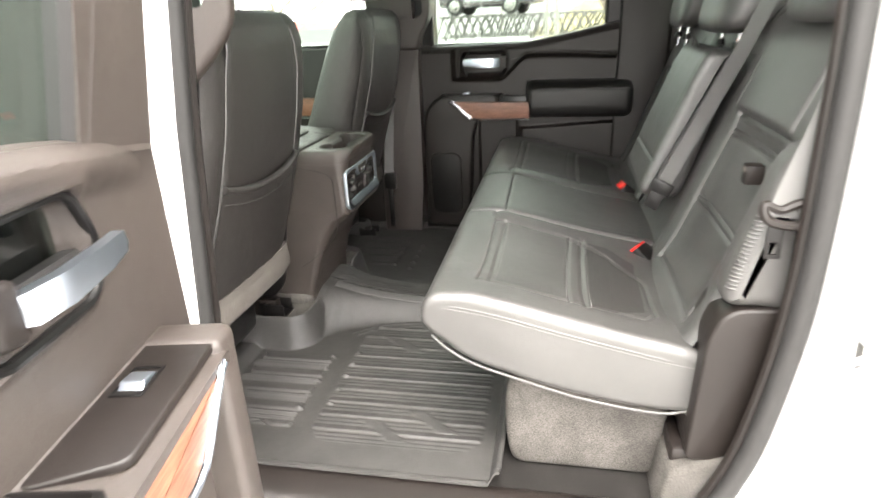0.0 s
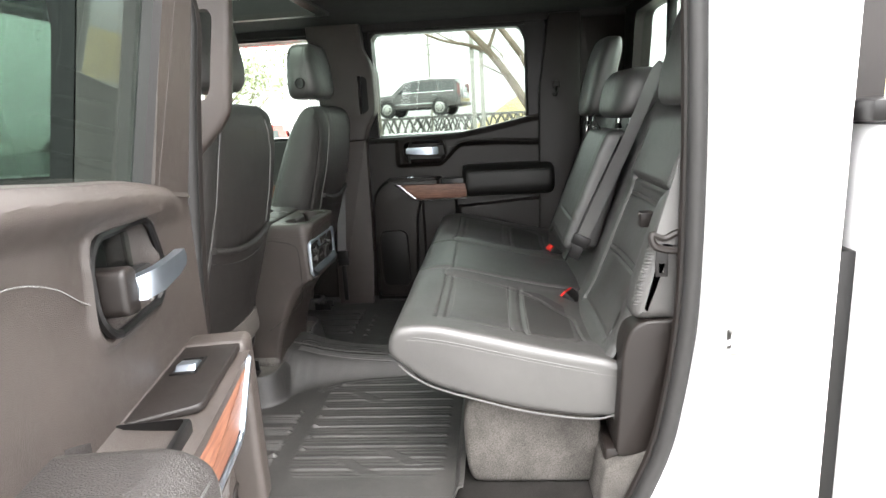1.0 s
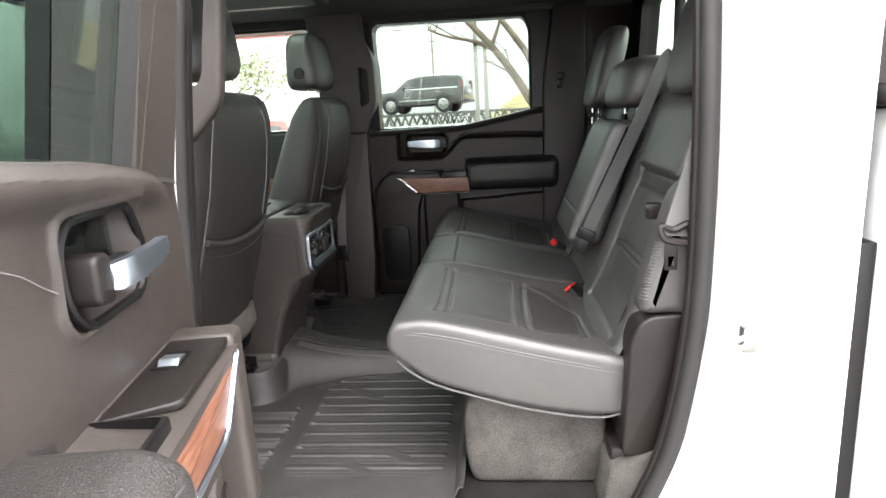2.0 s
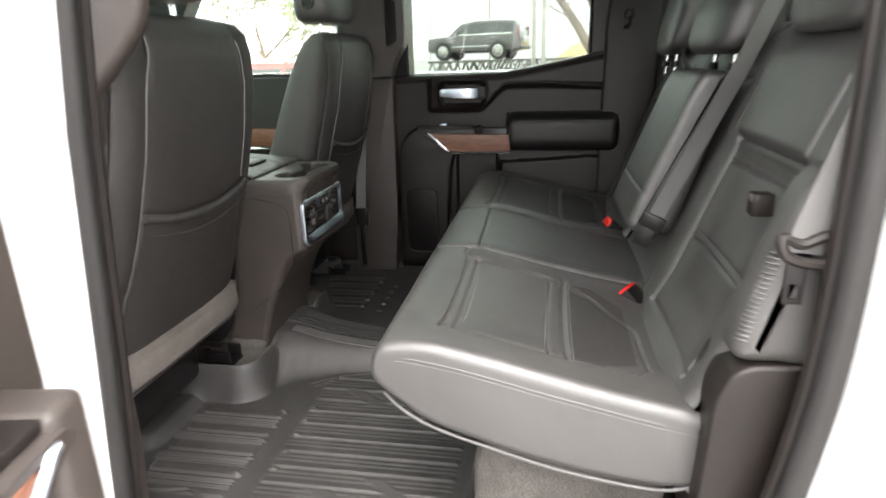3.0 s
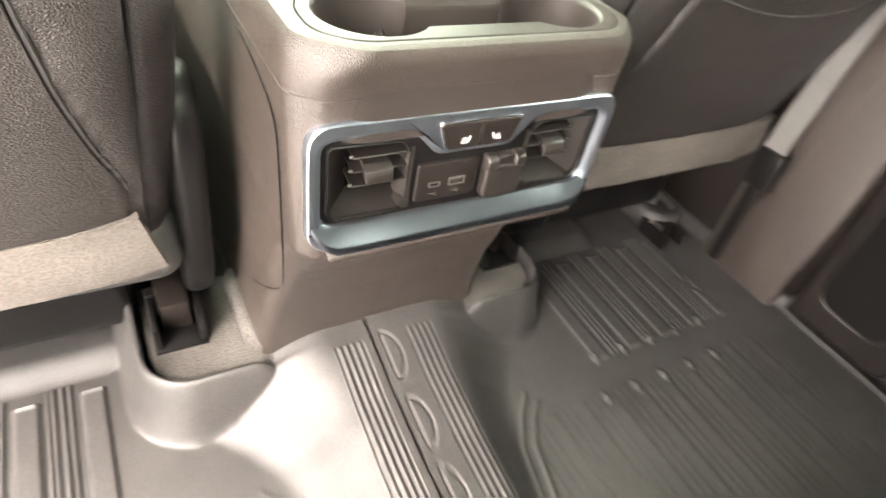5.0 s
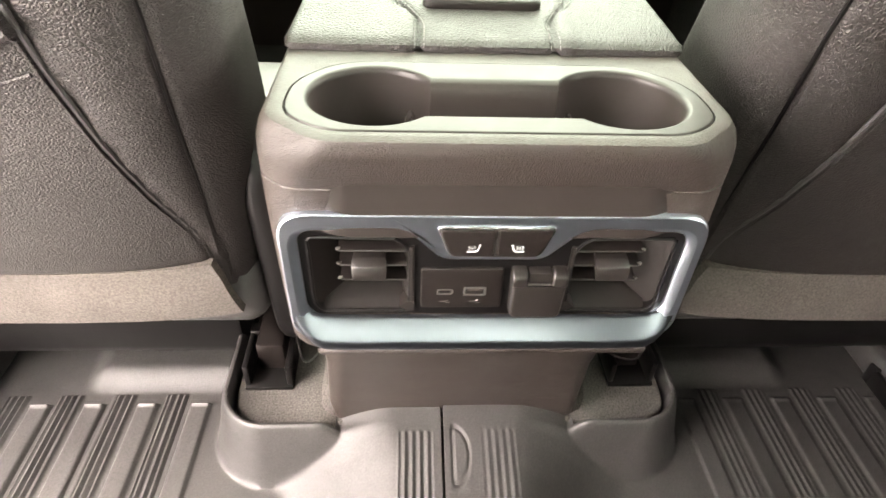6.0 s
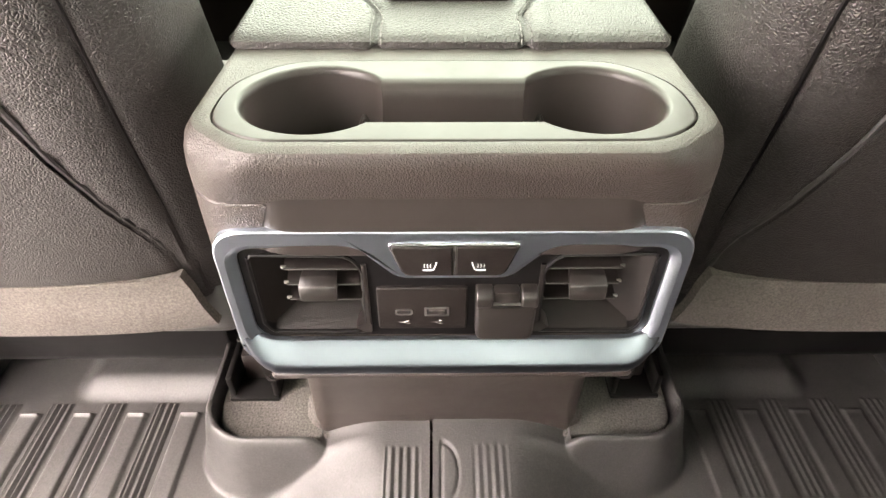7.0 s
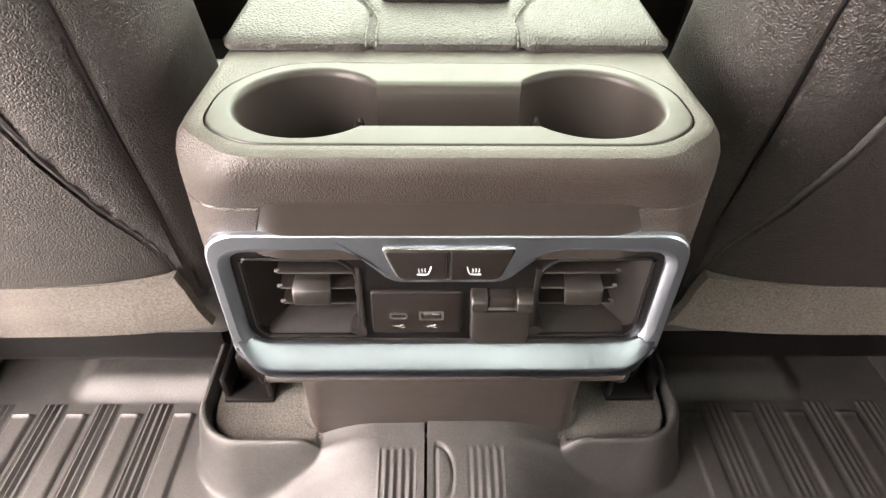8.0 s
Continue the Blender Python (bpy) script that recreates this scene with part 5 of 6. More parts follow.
    if s > 0:
        part("armrest_cap", prism(pod_outline(), "y", s * 0.80, s * 0.737, 0.014, 4), M_DARK, dr, "moulded front of the armrest, darkened for the far side's shade", 30)
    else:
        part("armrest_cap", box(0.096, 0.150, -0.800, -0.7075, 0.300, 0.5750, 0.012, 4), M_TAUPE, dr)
    sw = part("window_switch", prism(rounded([(0.20, 0.5855 + dz), (0.205, 0.5905 + dz), (0.228, 0.5935 + dz), (0.235, 0.5855 + dz)], 0.002, 3), "y", s * 0.777, s * 0.752, 0.002), M_CHROME, dr, "bright window switch")
    part("switch_well", cut(box(0.190, 0.245, *sorted((s * 0.748, s * 0.781)), 0.583 + dz, 0.5885 + dz, 0.001), box(0.195, 0.240, *sorted((s * 0.7505, s * 0.7785)), 0.584 + dz, 0.60)), M_BLACK, sw)
    part("pull_cup", cut(box(0.368, 0.478, *sorted((s * (0.735 + inset), s * 0.80)), 0.50, 0.575 if s < 0 else 0.585, 0.006), box(0.374, 0.472, *sorted((s * (0.741 + inset), s * 0.794)), 0.52, 0.62, 0.006)), M_BLACK, dr, "dark pull cup")
    # padded armrest
    front = 0.716 if s > 0 else 0.658
    pad_mesh = arm_pad(s, front)
    if s < 0:
        pad_mesh.transform(Matrix.Translation((0, 0, -0.032)))
    apad = part("armrest_pad", pad_mesh, M_LEATHER_COARSE if s < 0 else M_PAD_SHADED, dr, "soft grained leather armrest pad", 40)
    part("piping", tube([(x, s * (front + 0.004), z - (0.032 if s < 0 else 0.0)) for x, z in ((0.478, 0.56), (0.484, 0.598), (0.53, 0.609), (0.70, 0.610), (0.858, 0.609))], 0.0018, 60, 6), M_LEATHER, apad)
    # inside handle
    hx, hz = (0.0, 0.0) if s > 0 else (-0.020, 0.012)
    cup = part("handle_bezel", tube([(x + hx, s * 0.789, z + hz) for x, z in rounded([(0.205, 0.700), (0.232, 0.760), (0.372, 0.760), (0.396, 0.735), (0.396, 0.680), (0.366, 0.650), (0.225, 0.650)], 0.022, 6)], 0.0055, 120, 8, True, 1, True), M_BLACK, dr, "black handle surround")
    part("handle", loft([[(x, s * (yy + 0.006), z - h), (x, s * (yy - 0.006), z - h), (x, s * (yy - 0.008), z), (x, s * (yy - 0.006), z + h), (x, s * (yy + 0.006), z + h)] for x, yy, z, h in [(x, yy, z, h if s > 0 else 0.84 * h) for x, yy, z, h in ((0.206 + hx, 0.768, 0.714, 0.008), (0.212 + hx, 0.762, 0.714, 0.0125), (0.25 + hx, 0.757, 0.713, 0.0150), (0.31 + hx, 0.756, 0.711, 0.017), (0.350 + hx, 0.762, 0.711, 0.017), (0.356 + hx, 0.768, 0.711, 0.015))]]), M_CHROME, cup, "satin chrome door lever")
    part("handle_pivot", prism(rounded([(0.350 + hx, 0.684), (0.350 + hx, 0.738), (0.384 + hx, 0.738), (0.388 + hx, 0.690)], 0.01, 5), "y", s * 0.812, s * 0.762, 0.006), M_DARK, cup)
    part("cup_face", box(0.225, 0.38, *sorted((s * 0.818, s * 0.8235)), 0.655, 0.765), M_BLACK, cup)
    # window frame, seals and glass
    hole = rounded([(0.078 if s > 0 else 0.180, 0.70), (0.765, 0.70), (0.765, 1.18), (0.74, 1.236), (0.095 if s > 0 else 0.15, 1.244), (0.070 if s > 0 else 0.14, 1.22)], 0.025, 6)
    fr = rounded([(0.020 if s > 0 else 0.034, 0.70), (0.850, 0.70), (0.850, 1.24), (0.80, 1.275), (0.02 if s > 0 else 0.034, 1.275)], 0.02, 4)
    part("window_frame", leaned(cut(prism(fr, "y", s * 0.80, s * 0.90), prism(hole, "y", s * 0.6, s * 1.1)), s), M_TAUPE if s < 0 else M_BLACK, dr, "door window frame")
    part("window_seal", leaned(tube([(x, s * 0.806, z) for x, z in hole], 0.009 if s > 0 else 0.013, 160, 6, True, 1, True), s), M_SEAL, dr, "black window seal")
    g = part("window_pane", leaned(prism([(0.06, 0.70), (0.78, 0.70), (0.78, 0.80), (0.78, 1.19), (0.75, 1.25), (0.06, 1.25), (0.06, 0.80)], "y", *((s * 0.845, s * 0.849) if s > 0 else (s * 0.816, s * 0.820))), s), tint, dr, "dark tinted side glass")
    g.visible_shadow = False
    part("upper_skin", leaned(cut(prism(fr, "y", s * 0.902, s * 0.93), prism(hole, "y", s * 0.6, s * 1.1)), s), M_BLACK, dr, "black outer window surround")
    line = [(0.405, 0.722), (0.43, 0.728), (0.47, 0.742), (0.52, 0.752), (0.60, 0.746), (0.70, 0.736), (0.82, 0.728)]
    if s < 0:
        line = [(0.388, 0.712), (0.41, 0.724), (0.45, 0.746), (0.50, 0.762), (0.56, 0.764), (0.64, 0.757), (0.72, 0.749), (0.82, 0.740)]
    line = [(x, Y(float(door_bump(np.array(x), np.array(z), s))) - s * 0.0012, z) for x, z in line]
    part("stitching", stitches(line, 0.006, 0.0042, 0.0008), M_STITCH, dr, "pale stitching", kind="stuff")
    return dr


door_far = rear_door("door_2", 1, "closed rear passenger door with wood inlay and tinted window", M_TINT)
# black rod laid where the shadow line runs under the far door
part("foot_shadow", tube([(0.03, 0.776, 0.030), (0.30, 0.777, 0.030), (0.62, 0.778, 0.034), (0.93, 0.782, 0.050)], 0.024, 40, 10), M_BLACK, door_far, "black strip for the shadow line along the door's foot")
door_near = rear_door("door_1", -1, "rear driver-side door swung wide open", M_TINT_DARK)
th = radians(-79.7)
pin = Vector((0.209, -0.775, 0))
door_near.matrix_world = Matrix.Translation((0.181, -1.283, 0.0)) @ Matrix.Rotation(th, 4, "Z") @ Matrix.Translation(-pin) @ Matrix.Translation((0.0, -0.93, 0.0))


def front_door(name, s, label):
    dr = thing(name, (-0.6, s * 0.93, 0.0), label, "door", kind="structure")
    part("panel", merge(box(-1.15, -0.17, *sorted((s * 0.79, s * 0.90)), -0.04, 0.79, 0.02), box(-0.85, -0.20, *sorted((s * 0.72, s * 0.80)), 0.44, 0.565, 0.02)), M_DARK, dr)
    part("wood_inlay", prism(rounded([(-1.0, 0.60), (-0.30, 0.585), (-0.30, 0.515), (-0.95, 0.53)], 0.01, 4), "y", s * 0.76, s * 0.7165, 0.004), M_WOOD, dr, "red-brown wood inlay")
    part("chrome_line", tube([(-0.95, s * 0.716, 0.524), (-0.6, s * 0.716, 0.515), (-0.30, s * 0.716, 0.508)], 0.004, 30, 6), M_BRIGHT, dr)
    hole = rounded([(-0.98, 0.80), (-0.19, 0.80), (-0.19, 1.20), (-0.22, 1.235), (-0.72, 1.235)], 0.03, 5)
    part("window_frame", cut(prism([(-1.5, 0.76), (-0.14, 0.76), (-0.14, 1.28), (-0.80, 1.28), (-0.95, 1.2)], "y", s * 0.81, s * 0.90), prism(hole, "y", s * 0.6, s * 1.1)), M_BLACK, dr)
    g = part("window_pane", prism([(-1.0, 0.79), (-0.17, 0.79), (-0.17, 1.25), (-0.73, 1.25)], "y", s * 0.85, s * 0.854), M_GLASS, dr, "clear side glass")
    g.visible_shadow = False
    return dr


front_door("door_4", 1, "closed front passenger door with wood inlay")
front_door("door_3", -1, "closed driver door beside the front seat")


# ---- rubber floor liners ----
def tunnel_foot(x):
    """Where the tunnel's slope meets the floor; the tunnel narrows and sinks to the rear."""
    return np.interp(x, [-0.14, -0.118, -0.09, -0.06, -0.02, 0.05, 0.13, 0.26, 0.5], [0.300, 0.285, 0.240, 0.208, 0.178, 0.152, 0.132, 0.112, 0.10])


def tunnel_top(x):
    return np.interp(x, [-0.14, -0.08, -0.03, 0.06, 0.14, 0.3, 0.5], [0.1055, 0.093, 0.079, 0.064, 0.056, 0.046, 0.04])


def liner_z(x, yy, s):
    """Height of the moulded liner; yy: distance from the cab's middle."""
    ft = tunnel_foot(x)
    z = tunnel_top(x) * (1 - sstep(yy, 0.055 + 0.12 * np.clip(ft - 0.15, 0, 0.2), ft))
    # rim round the console foot
    sd = rbox(x, yy, -0.60, 0.0, 0.478, 0.287, 0.055)
    rim = 0.093 * (1 - sstep(sd, 0.004, 0.034))
    w = sstep(yy, 0.07, 0.17)
    z = np.maximum(z, rim * w)
    z = z + 0.004 * np.exp(-((sd - 0.006) / 0.007) ** 2) * w
    flat = 1 - sstep(z, 0.003, 0.010)
    # raised bar by the seat track, outer walls
    z = z + 0.020 * (1 - sstep(rbox(x, yy, -0.300, 0.41, 0.054, 0.118, 0.03), -0.034, 0.008))
    z = z + 0.020 * sstep(yy, 0.762, 0.788) + 0.035 * sstep(x, 0.478, 0.498) * sstep(yy, 0.12, 0.2)
    relief = 1.0 if s < 0 else 0.45
    # ribbed front field: broad bars, each with a deep groove beside it and four fine ribs between
    ph = (yy - 0.333) / 0.0735
    fr = ph - np.floor(ph)
    bar = sstep(fr, 0.06, 0.13) * (1 - sstep(fr, 0.43, 0.50))
    thin = 0.5 + 0.5 * np.cos(2 * math.pi * (fr - 0.5) / 0.125)
    f1 = (1 - sstep(rbox(x, yy, -0.125, 0.495, 0.115, 0.158, 0.005), -0.004, 0.0)) * flat
    grooves = np.exp(-((fr - 0.03) / 0.026) ** 2) + np.exp(-((fr - 0.525) / 0.026) ** 2)
    rib = 0.0055 * bar - 0.0060 * grooves + 0.0042 * thin * sstep(fr, 0.52, 0.56) * (1 - sstep(fr, 0.97, 1.0))
    cap = sstep(x, -0.224, -0.218)
    rib = rib + 0.0035 * np.exp(-((x + 0.2185) / 0.0030) ** 2) * bar
    z = z + f1 * (rib * relief * np.where(fr < 0.5, cap, 1.0))
    # rear field: fine ribs with a bolder one now and then, broken by slanting flats
    f2 = (1 - sstep(rbox(x, yy, 0.245, 0.41, 0.205, 0.280, 0.06), -0.006, 0.0)) * sstep(yy - ft, -0.005, 0.012) * flat
    chev = np.zeros_like(x)
    for cx, cy in ((0.175, 0.25), (0.215, 0.635), (0.325, 0.592)):
        k = np.abs((x - cx) - 1.25 * (yy - cy)) < 0.026
        chev = np.maximum(chev, np.where(k & (np.abs(yy - cy) < 0.036), 1.0, 0.0))
    fine = 0.0014 * (0.5 + 0.5 * np.cos(2 * math.pi * yy / 0.0135))
    bold = 0.0030 * sstep(np.cos(2 * math.pi * yy / 0.054 + 0.6), 0.72, 0.92)
    z = z + f2 * (1.0 if s < 0 else 0.22) * ((fine + bold) * (1 - chev) + 0.0024 * chev)
    # outlines of the fields
    edge2 = [(0.008, 0.20), (0.022, 0.45), (0.030, 0.635), (0.058, 0.690), (0.11, 0.712), (0.40, 0.712), (0.465, 0.645), (0.468, 0.30), (0.45, 0.17)]
    top2 = [(0.008, 0.20), (0.030, 0.178), (0.075, 0.150), (0.15, 0.132), (0.26, 0.118), (0.44, 0.112)]
    z = z + seam(seg_dist(x, yy, edge2), 0.0055, 0.009) + seam(seg_dist(x, yy, top2), 0.0045, 0.006)
    z = z + 0.0035 * np.exp(-((seg_dist(x, yy, top2) - 0.008) / 0.0045) ** 2)
    z = z + seam(seg_dist(x, yy, [(-0.24, 0.325), (-0.13, 0.330), (-0.095, 0.305), (-0.05, 0.245), (-0.015, 0.205), (0.008, 0.20)]), 0.0045, 0.006)
    z = z + seam(seg_dist(x, yy, [(-0.15, 0.655), (-0.088, 0.637), (0.010, 0.703), (0.038, 0.676)]), 0.004, 0.006)
    for k in range(5):
        z = z + 0.005 * np.exp(-(np.hypot((x + 0.016) * 0.6, yy - 0.34 - 0.06 * k) / 0.0055) ** 4) + 0.005 * np.exp(-(np.hypot((x - 0.052) * 0.6, yy - 0.31 - 0.06 * k) / 0.0055) ** 4)
    # fine grooves beside the joint in the middle
    strip = (1 - sstep(np.abs(yy - 0.050), 0.020, 0.022)) * sstep(x, -0.106, -0.100)
    z = z + strip * (0.0016 if s < 0 else 0.0007) * np.cos(2 * math.pi * yy / 0.009)
    # the liner dives under the carpet round the console
    z = np.where((sd < 0.0) & (yy > 0.15), np.minimum(z, 0.093 + sd * 14), z)
    ahead = -0.141 - x
    z = np.where((ahead > 0) & (yy <= 0.15), 0.102 - ahead * 14, z)
    return np.maximum(z, 0.02 * sstep(-sd, 0.0, 0.01))


def marks(x, y):
    """Half-round grip marks beside the joint."""
    z = np.zeros_like(x)
    for cx in (-0.075, 0.02, 0.115, 0.21):
        arc = np.abs(np.hypot((x - cx) * 0.58, y + 0.006) - 0.019)
        z = z + seam(arc, 0.0014, 0.003) * sstep(y, -0.008, -0.004) + seam(np.hypot(np.maximum(np.abs(x - cx) - 0.03, 0), y + 0.006), 0.0014, 0.003)
    return z


def liner(s, label):
    lm = thing("floor_mat", (0.1, s * 0.4, 0.0), label, "floor mat", "rubber floor liners")
    xs = np.concatenate([np.linspace(-0.345, -0.245, 26), np.linspace(-0.2435, -0.22, 14), np.linspace(-0.2175, -0.10, 60), np.linspace(-0.0975, 0.07, 44), np.linspace(0.076, 0.505, 70)])
    lo = -0.016 if s > 0 else 0.0195
    ys = np.concatenate([np.linspace(lo, 0.075, 60), np.linspace(0.077, 0.30, 100), np.linspace(0.302, 0.796, 238)])
    lift = 0.0035 if s > 0 else 0.0

    def f(u, v):
        return u, s * v, liner_z(u, np.abs(v), s) + lift * (1 - sstep(v, 0.05, 0.12)) + (marks(u, v) if s > 0 else 0)

    def keep(u, v):
        return ~((rbox(u, np.abs(v), -0.60, 0.0, 0.478, 0.287, 0.055) < -0.03))

    part("liner", sheet(xs, ys, f, (0, 0, -0.006), keep), M_RUBBER, lm, "", 50)
    return lm


liner(-1, "ribbed black rubber floor liner in the near footwell")
liner(1, "ribbed black rubber floor liner in the far footwell")
structure("carpet_front", merge(box(-0.9, -0.335, -0.70, -0.17, -0.012, 0.012, 0.005), box(-0.9, -0.335, 0.17, 0.70, -0.012, 0.012, 0.005)), M_CARPET_SHADED, "carpet darkened for the shade under the front seats", "carpet")


# ---- belts, buckles and small fittings ----
def strap(pts, w, face, n=50, th=0.0016):
    """A flat band along pts, its width along the vector face."""
    p = spline(pts, n)
    f = Vector(face).normalized()
    secs = []
    for i in range(n):
        t = Vector(p[min(i + 1, n - 1)] - p[max(i - 1, 0)]).normalized()
        a = (f - t * f.dot(t)).normalized()
        b = t.cross(a)
        c = Vector(p[i])
        secs.append([c + a * w / 2 + b * th / 2, c + a * w / 2 - b * th / 2, c - a * w / 2 - b * th / 2, c - a * w / 2 + b * th / 2])
    return loft(secs)


# centre belt over the headrest
cb = thing("seat_belt", (0.85, -0.25, 0.5), "grey webbing centre seat belt hanging from the seat top", "seat belt", "seat belts")
part("webbing", strap([(1.13, -0.19, 0.92), (1.105, -0.195, 0.965), (1.068, -0.205, 0.955), (1.005, -0.225, 0.815), (0.945, -0.240, 0.69), (0.878, -0.258, 0.555), (0.853, -0.264, 0.505)], 0.038, (1.0, 0.30, 0.0), 70), M_WEB, cb)
part("tongue", merge(box(-0.026, 0.026, -0.006, 0.006, -0.02, 0.012, 0.004), box(-0.017, 0.017, -0.0015, 0.0015, -0.062, -0.018, 0.001)), M_BLACK, cb, "black plastic belt tongue").matrix_basis = Matrix.Translation((0.848, -0.268, 0.496)) @ Matrix.Rotation(radians(-12), 4, "Z") @ Matrix.Rotation(radians(24), 4, "Y")

# outboard belt by the doorway
ob_ = thing("seat_belt", (0.95, -0.83, 0.6), "grey webbing outboard belt threaded through a black guide", "seat belt", "seat belts")
part("webbing", strap([(1.03, -0.80, 1.05), (1.01, -0.80, 0.90), (0.978, -0.805, 0.76), (0.942, -0.808, 0.635), (0.934, -0.808, 0.60)], 0.05, (1.0, 0.25, 0.0), 50), M_WEB, ob_)
gd = [(0.906, -0.812, 0.620), (0.914, -0.816, 0.596), (0.958, -0.814, 0.588), (0.968, -0.812, 0.605), (0.958, -0.808, 0.622), (0.93, -0.810, 0.612)]
part("guide", tube(gd, 0.0075, 60, 8, True, 1, True), M_DARK, ob_, "dark plastic belt guide loop")
part("tongue", cut(box(0.914, 0.938, -0.816, -0.812, 0.535, 0.590, 0.001), box(0.920, 0.932, -0.83, -0.80, 0.542, 0.562)), M_BLACK, ob_)


def buckle(x, y, z, turn, label):
    b = thing("seat_belt_buckle", (x, y, z), label, "buckle", "seat belt buckles")
    body = part("body", box(-0.016, 0.016, -0.027, 0.027, -0.075, 0.0, 0.006), M_BLACK, b)
    rb = part("release", box(-0.011, 0.013, -0.024, 0.024, -0.010, 0.0045, 0.0025), M_RED, b, "red release button")
    for o in (body, rb):
        o.matrix_parent_inverse.identity()
    b.rotation_euler = Euler((radians(turn[0]), radians(turn[1]), radians(turn[2])))
    return b


buckle(0.802, 0.222, 0.362, (0, -48, 12), "black belt buckle with a red button between cushions")
buckle(0.800, -0.283, 0.342, (0, -48, -30), "black belt buckle with a red button tilted on the seat")

# anchor tag on the backrest
tg = thing("anchor_tag", (0.94, -0.6, 0.61), "small dark child-seat anchor tag on the backrest", "tag")
part("flap", box(0.931, 0.962, -0.615, -0.583, 0.595, 0.630, 0.003), M_DARK, tg)
part("mark", box(0.9295, 0.9315, -0.610, -0.595, 0.618, 0.628, 0.0006), M_PANEL_CLOTH, tg)

# front passenger's belt on the far centre pillar
fb = thing("seat_belt", (-0.1, 0.715, 0.3), "dark webbing front belt hanging down the pillar", "seat belt", "seat belts")
part("webbing", strap([(-0.090, 0.734, 0.90), (-0.097, 0.720, 0.64), (-0.107, 0.713, 0.45), (-0.120, 0.708, 0.27)], 0.038, (1, 0.1, 0), 40), M_WEB, fb)
part("ring", tube([(-0.112, 0.716, 0.665), (-0.07, 0.716, 0.665), (-0.066, 0.716, 0.64), (-0.115, 0.716, 0.64)], 0.005, 40, 8, True, 1, True), M_BLACK, fb)
part("anchor", merge(box(-0.142, -0.092, 0.700, 0.722, 0.20, 0.272, 0.005), box(-0.128, -0.108, 0.704, 0.716, 0.03, 0.21, 0.003)), M_BLACK, fb, "black belt anchor stalk")

# coat hook on the far rear pillar and bench side panel
ck = thing("coat_hook", (0.89, 0.765, 0.93), "dark coat hook on the rear pillar trim", "hook")
part("hook", merge(box(0.875, 0.905, 0.745, 0.770, 0.955, 0.985, 0.005), tube([(0.89, 0.752, 0.965), (0.89, 0.735, 0.94), (0.885, 0.735, 0.925), (0.875, 0.745, 0.93)], 0.006, 20, 8)), M_DARK, ck)
# plastic hinge cover at the far cushion's front corner
hc = thing("hinge_cover", (0.33, 0.70, 0.2), "grey plastic hinge cover at the cushion end", "cover")
part("shell", prism(rounded([(0.345, 0.20), (0.325, 0.24), (0.335, 0.33), (0.36, 0.34), (0.385, 0.22)], 0.015, 5), "y", 0.715, 0.742, 0.005), M_DARK, hc)
# seat track anchor covers in the far footwell
for y in (0.70, -0.70):
    tc = thing("track_cover", (-0.29, y, 0.0), "black rubber seat track end cover with steel bolts", "cover", "seat track covers")
    o = rounded([(-0.42, y - 0.045), (-0.25, y - 0.045), (-0.225, y - 0.02), (-0.225, y + 0.03), (-0.26, y + 0.05), (-0.42, y + 0.05)], 0.02, 5)
    i = rounded([(-0.43, y - 0.030), (-0.262, y - 0.030), (-0.243, y - 0.012), (-0.243, y + 0.020), (-0.270, y + 0.035), (-0.43, y + 0.035)], 0.015, 5)
    part("shell", cut(prism(o, "z", 0.0, 0.052, 0.01), prism(i, "z", 0.036, 0.08)), M_RUBBER, tc)
    part("bolt", merge(cyl((-0.29, y + 0.005, 0.036), (-0.29, y + 0.005, 0.050), 0.009, None, 6), box(-0.36, -0.31, y - 0.015, y + 0.02, 0.036, 0.046, 0.003)), M_STEEL, tc)


# ---- the lot outside ----
def wheel_parts(car, cx, cy, cz, r, w, axis):
    """Tyre with a spoked rim; axis: unit vector of the axle, pointing outwards."""
    a = Vector(axis)
    c = Vector((cx, cy, cz))
    part("tyre", cyl(c - a * w / 2, c + a * w / 2, r, None, 28), M_SEAL, car)
    rim = part("rim", cyl(c + a * (w / 2 - 0.01), c + a * (w / 2 + 0.012), r * 0.68, r * 0.60, 28), M_STEEL, car, "bright multi-spoke rim")
    q = a.cross(Vector((0, 0, 1))).normalized()
    for k in range(8):
        t = k * math.pi / 4
        d = q * math.cos(t + 0.39) + Vector((0, 0, 1)) * math.sin(t + 0.39)
        part("gap", cyl(c + a * (w / 2 + 0.008) + d * r * 0.40, c + a * (w / 2 + 0.018) + d * r * 0.40, r * 0.10, r * 0.08, 8), M_BLACK, rim)


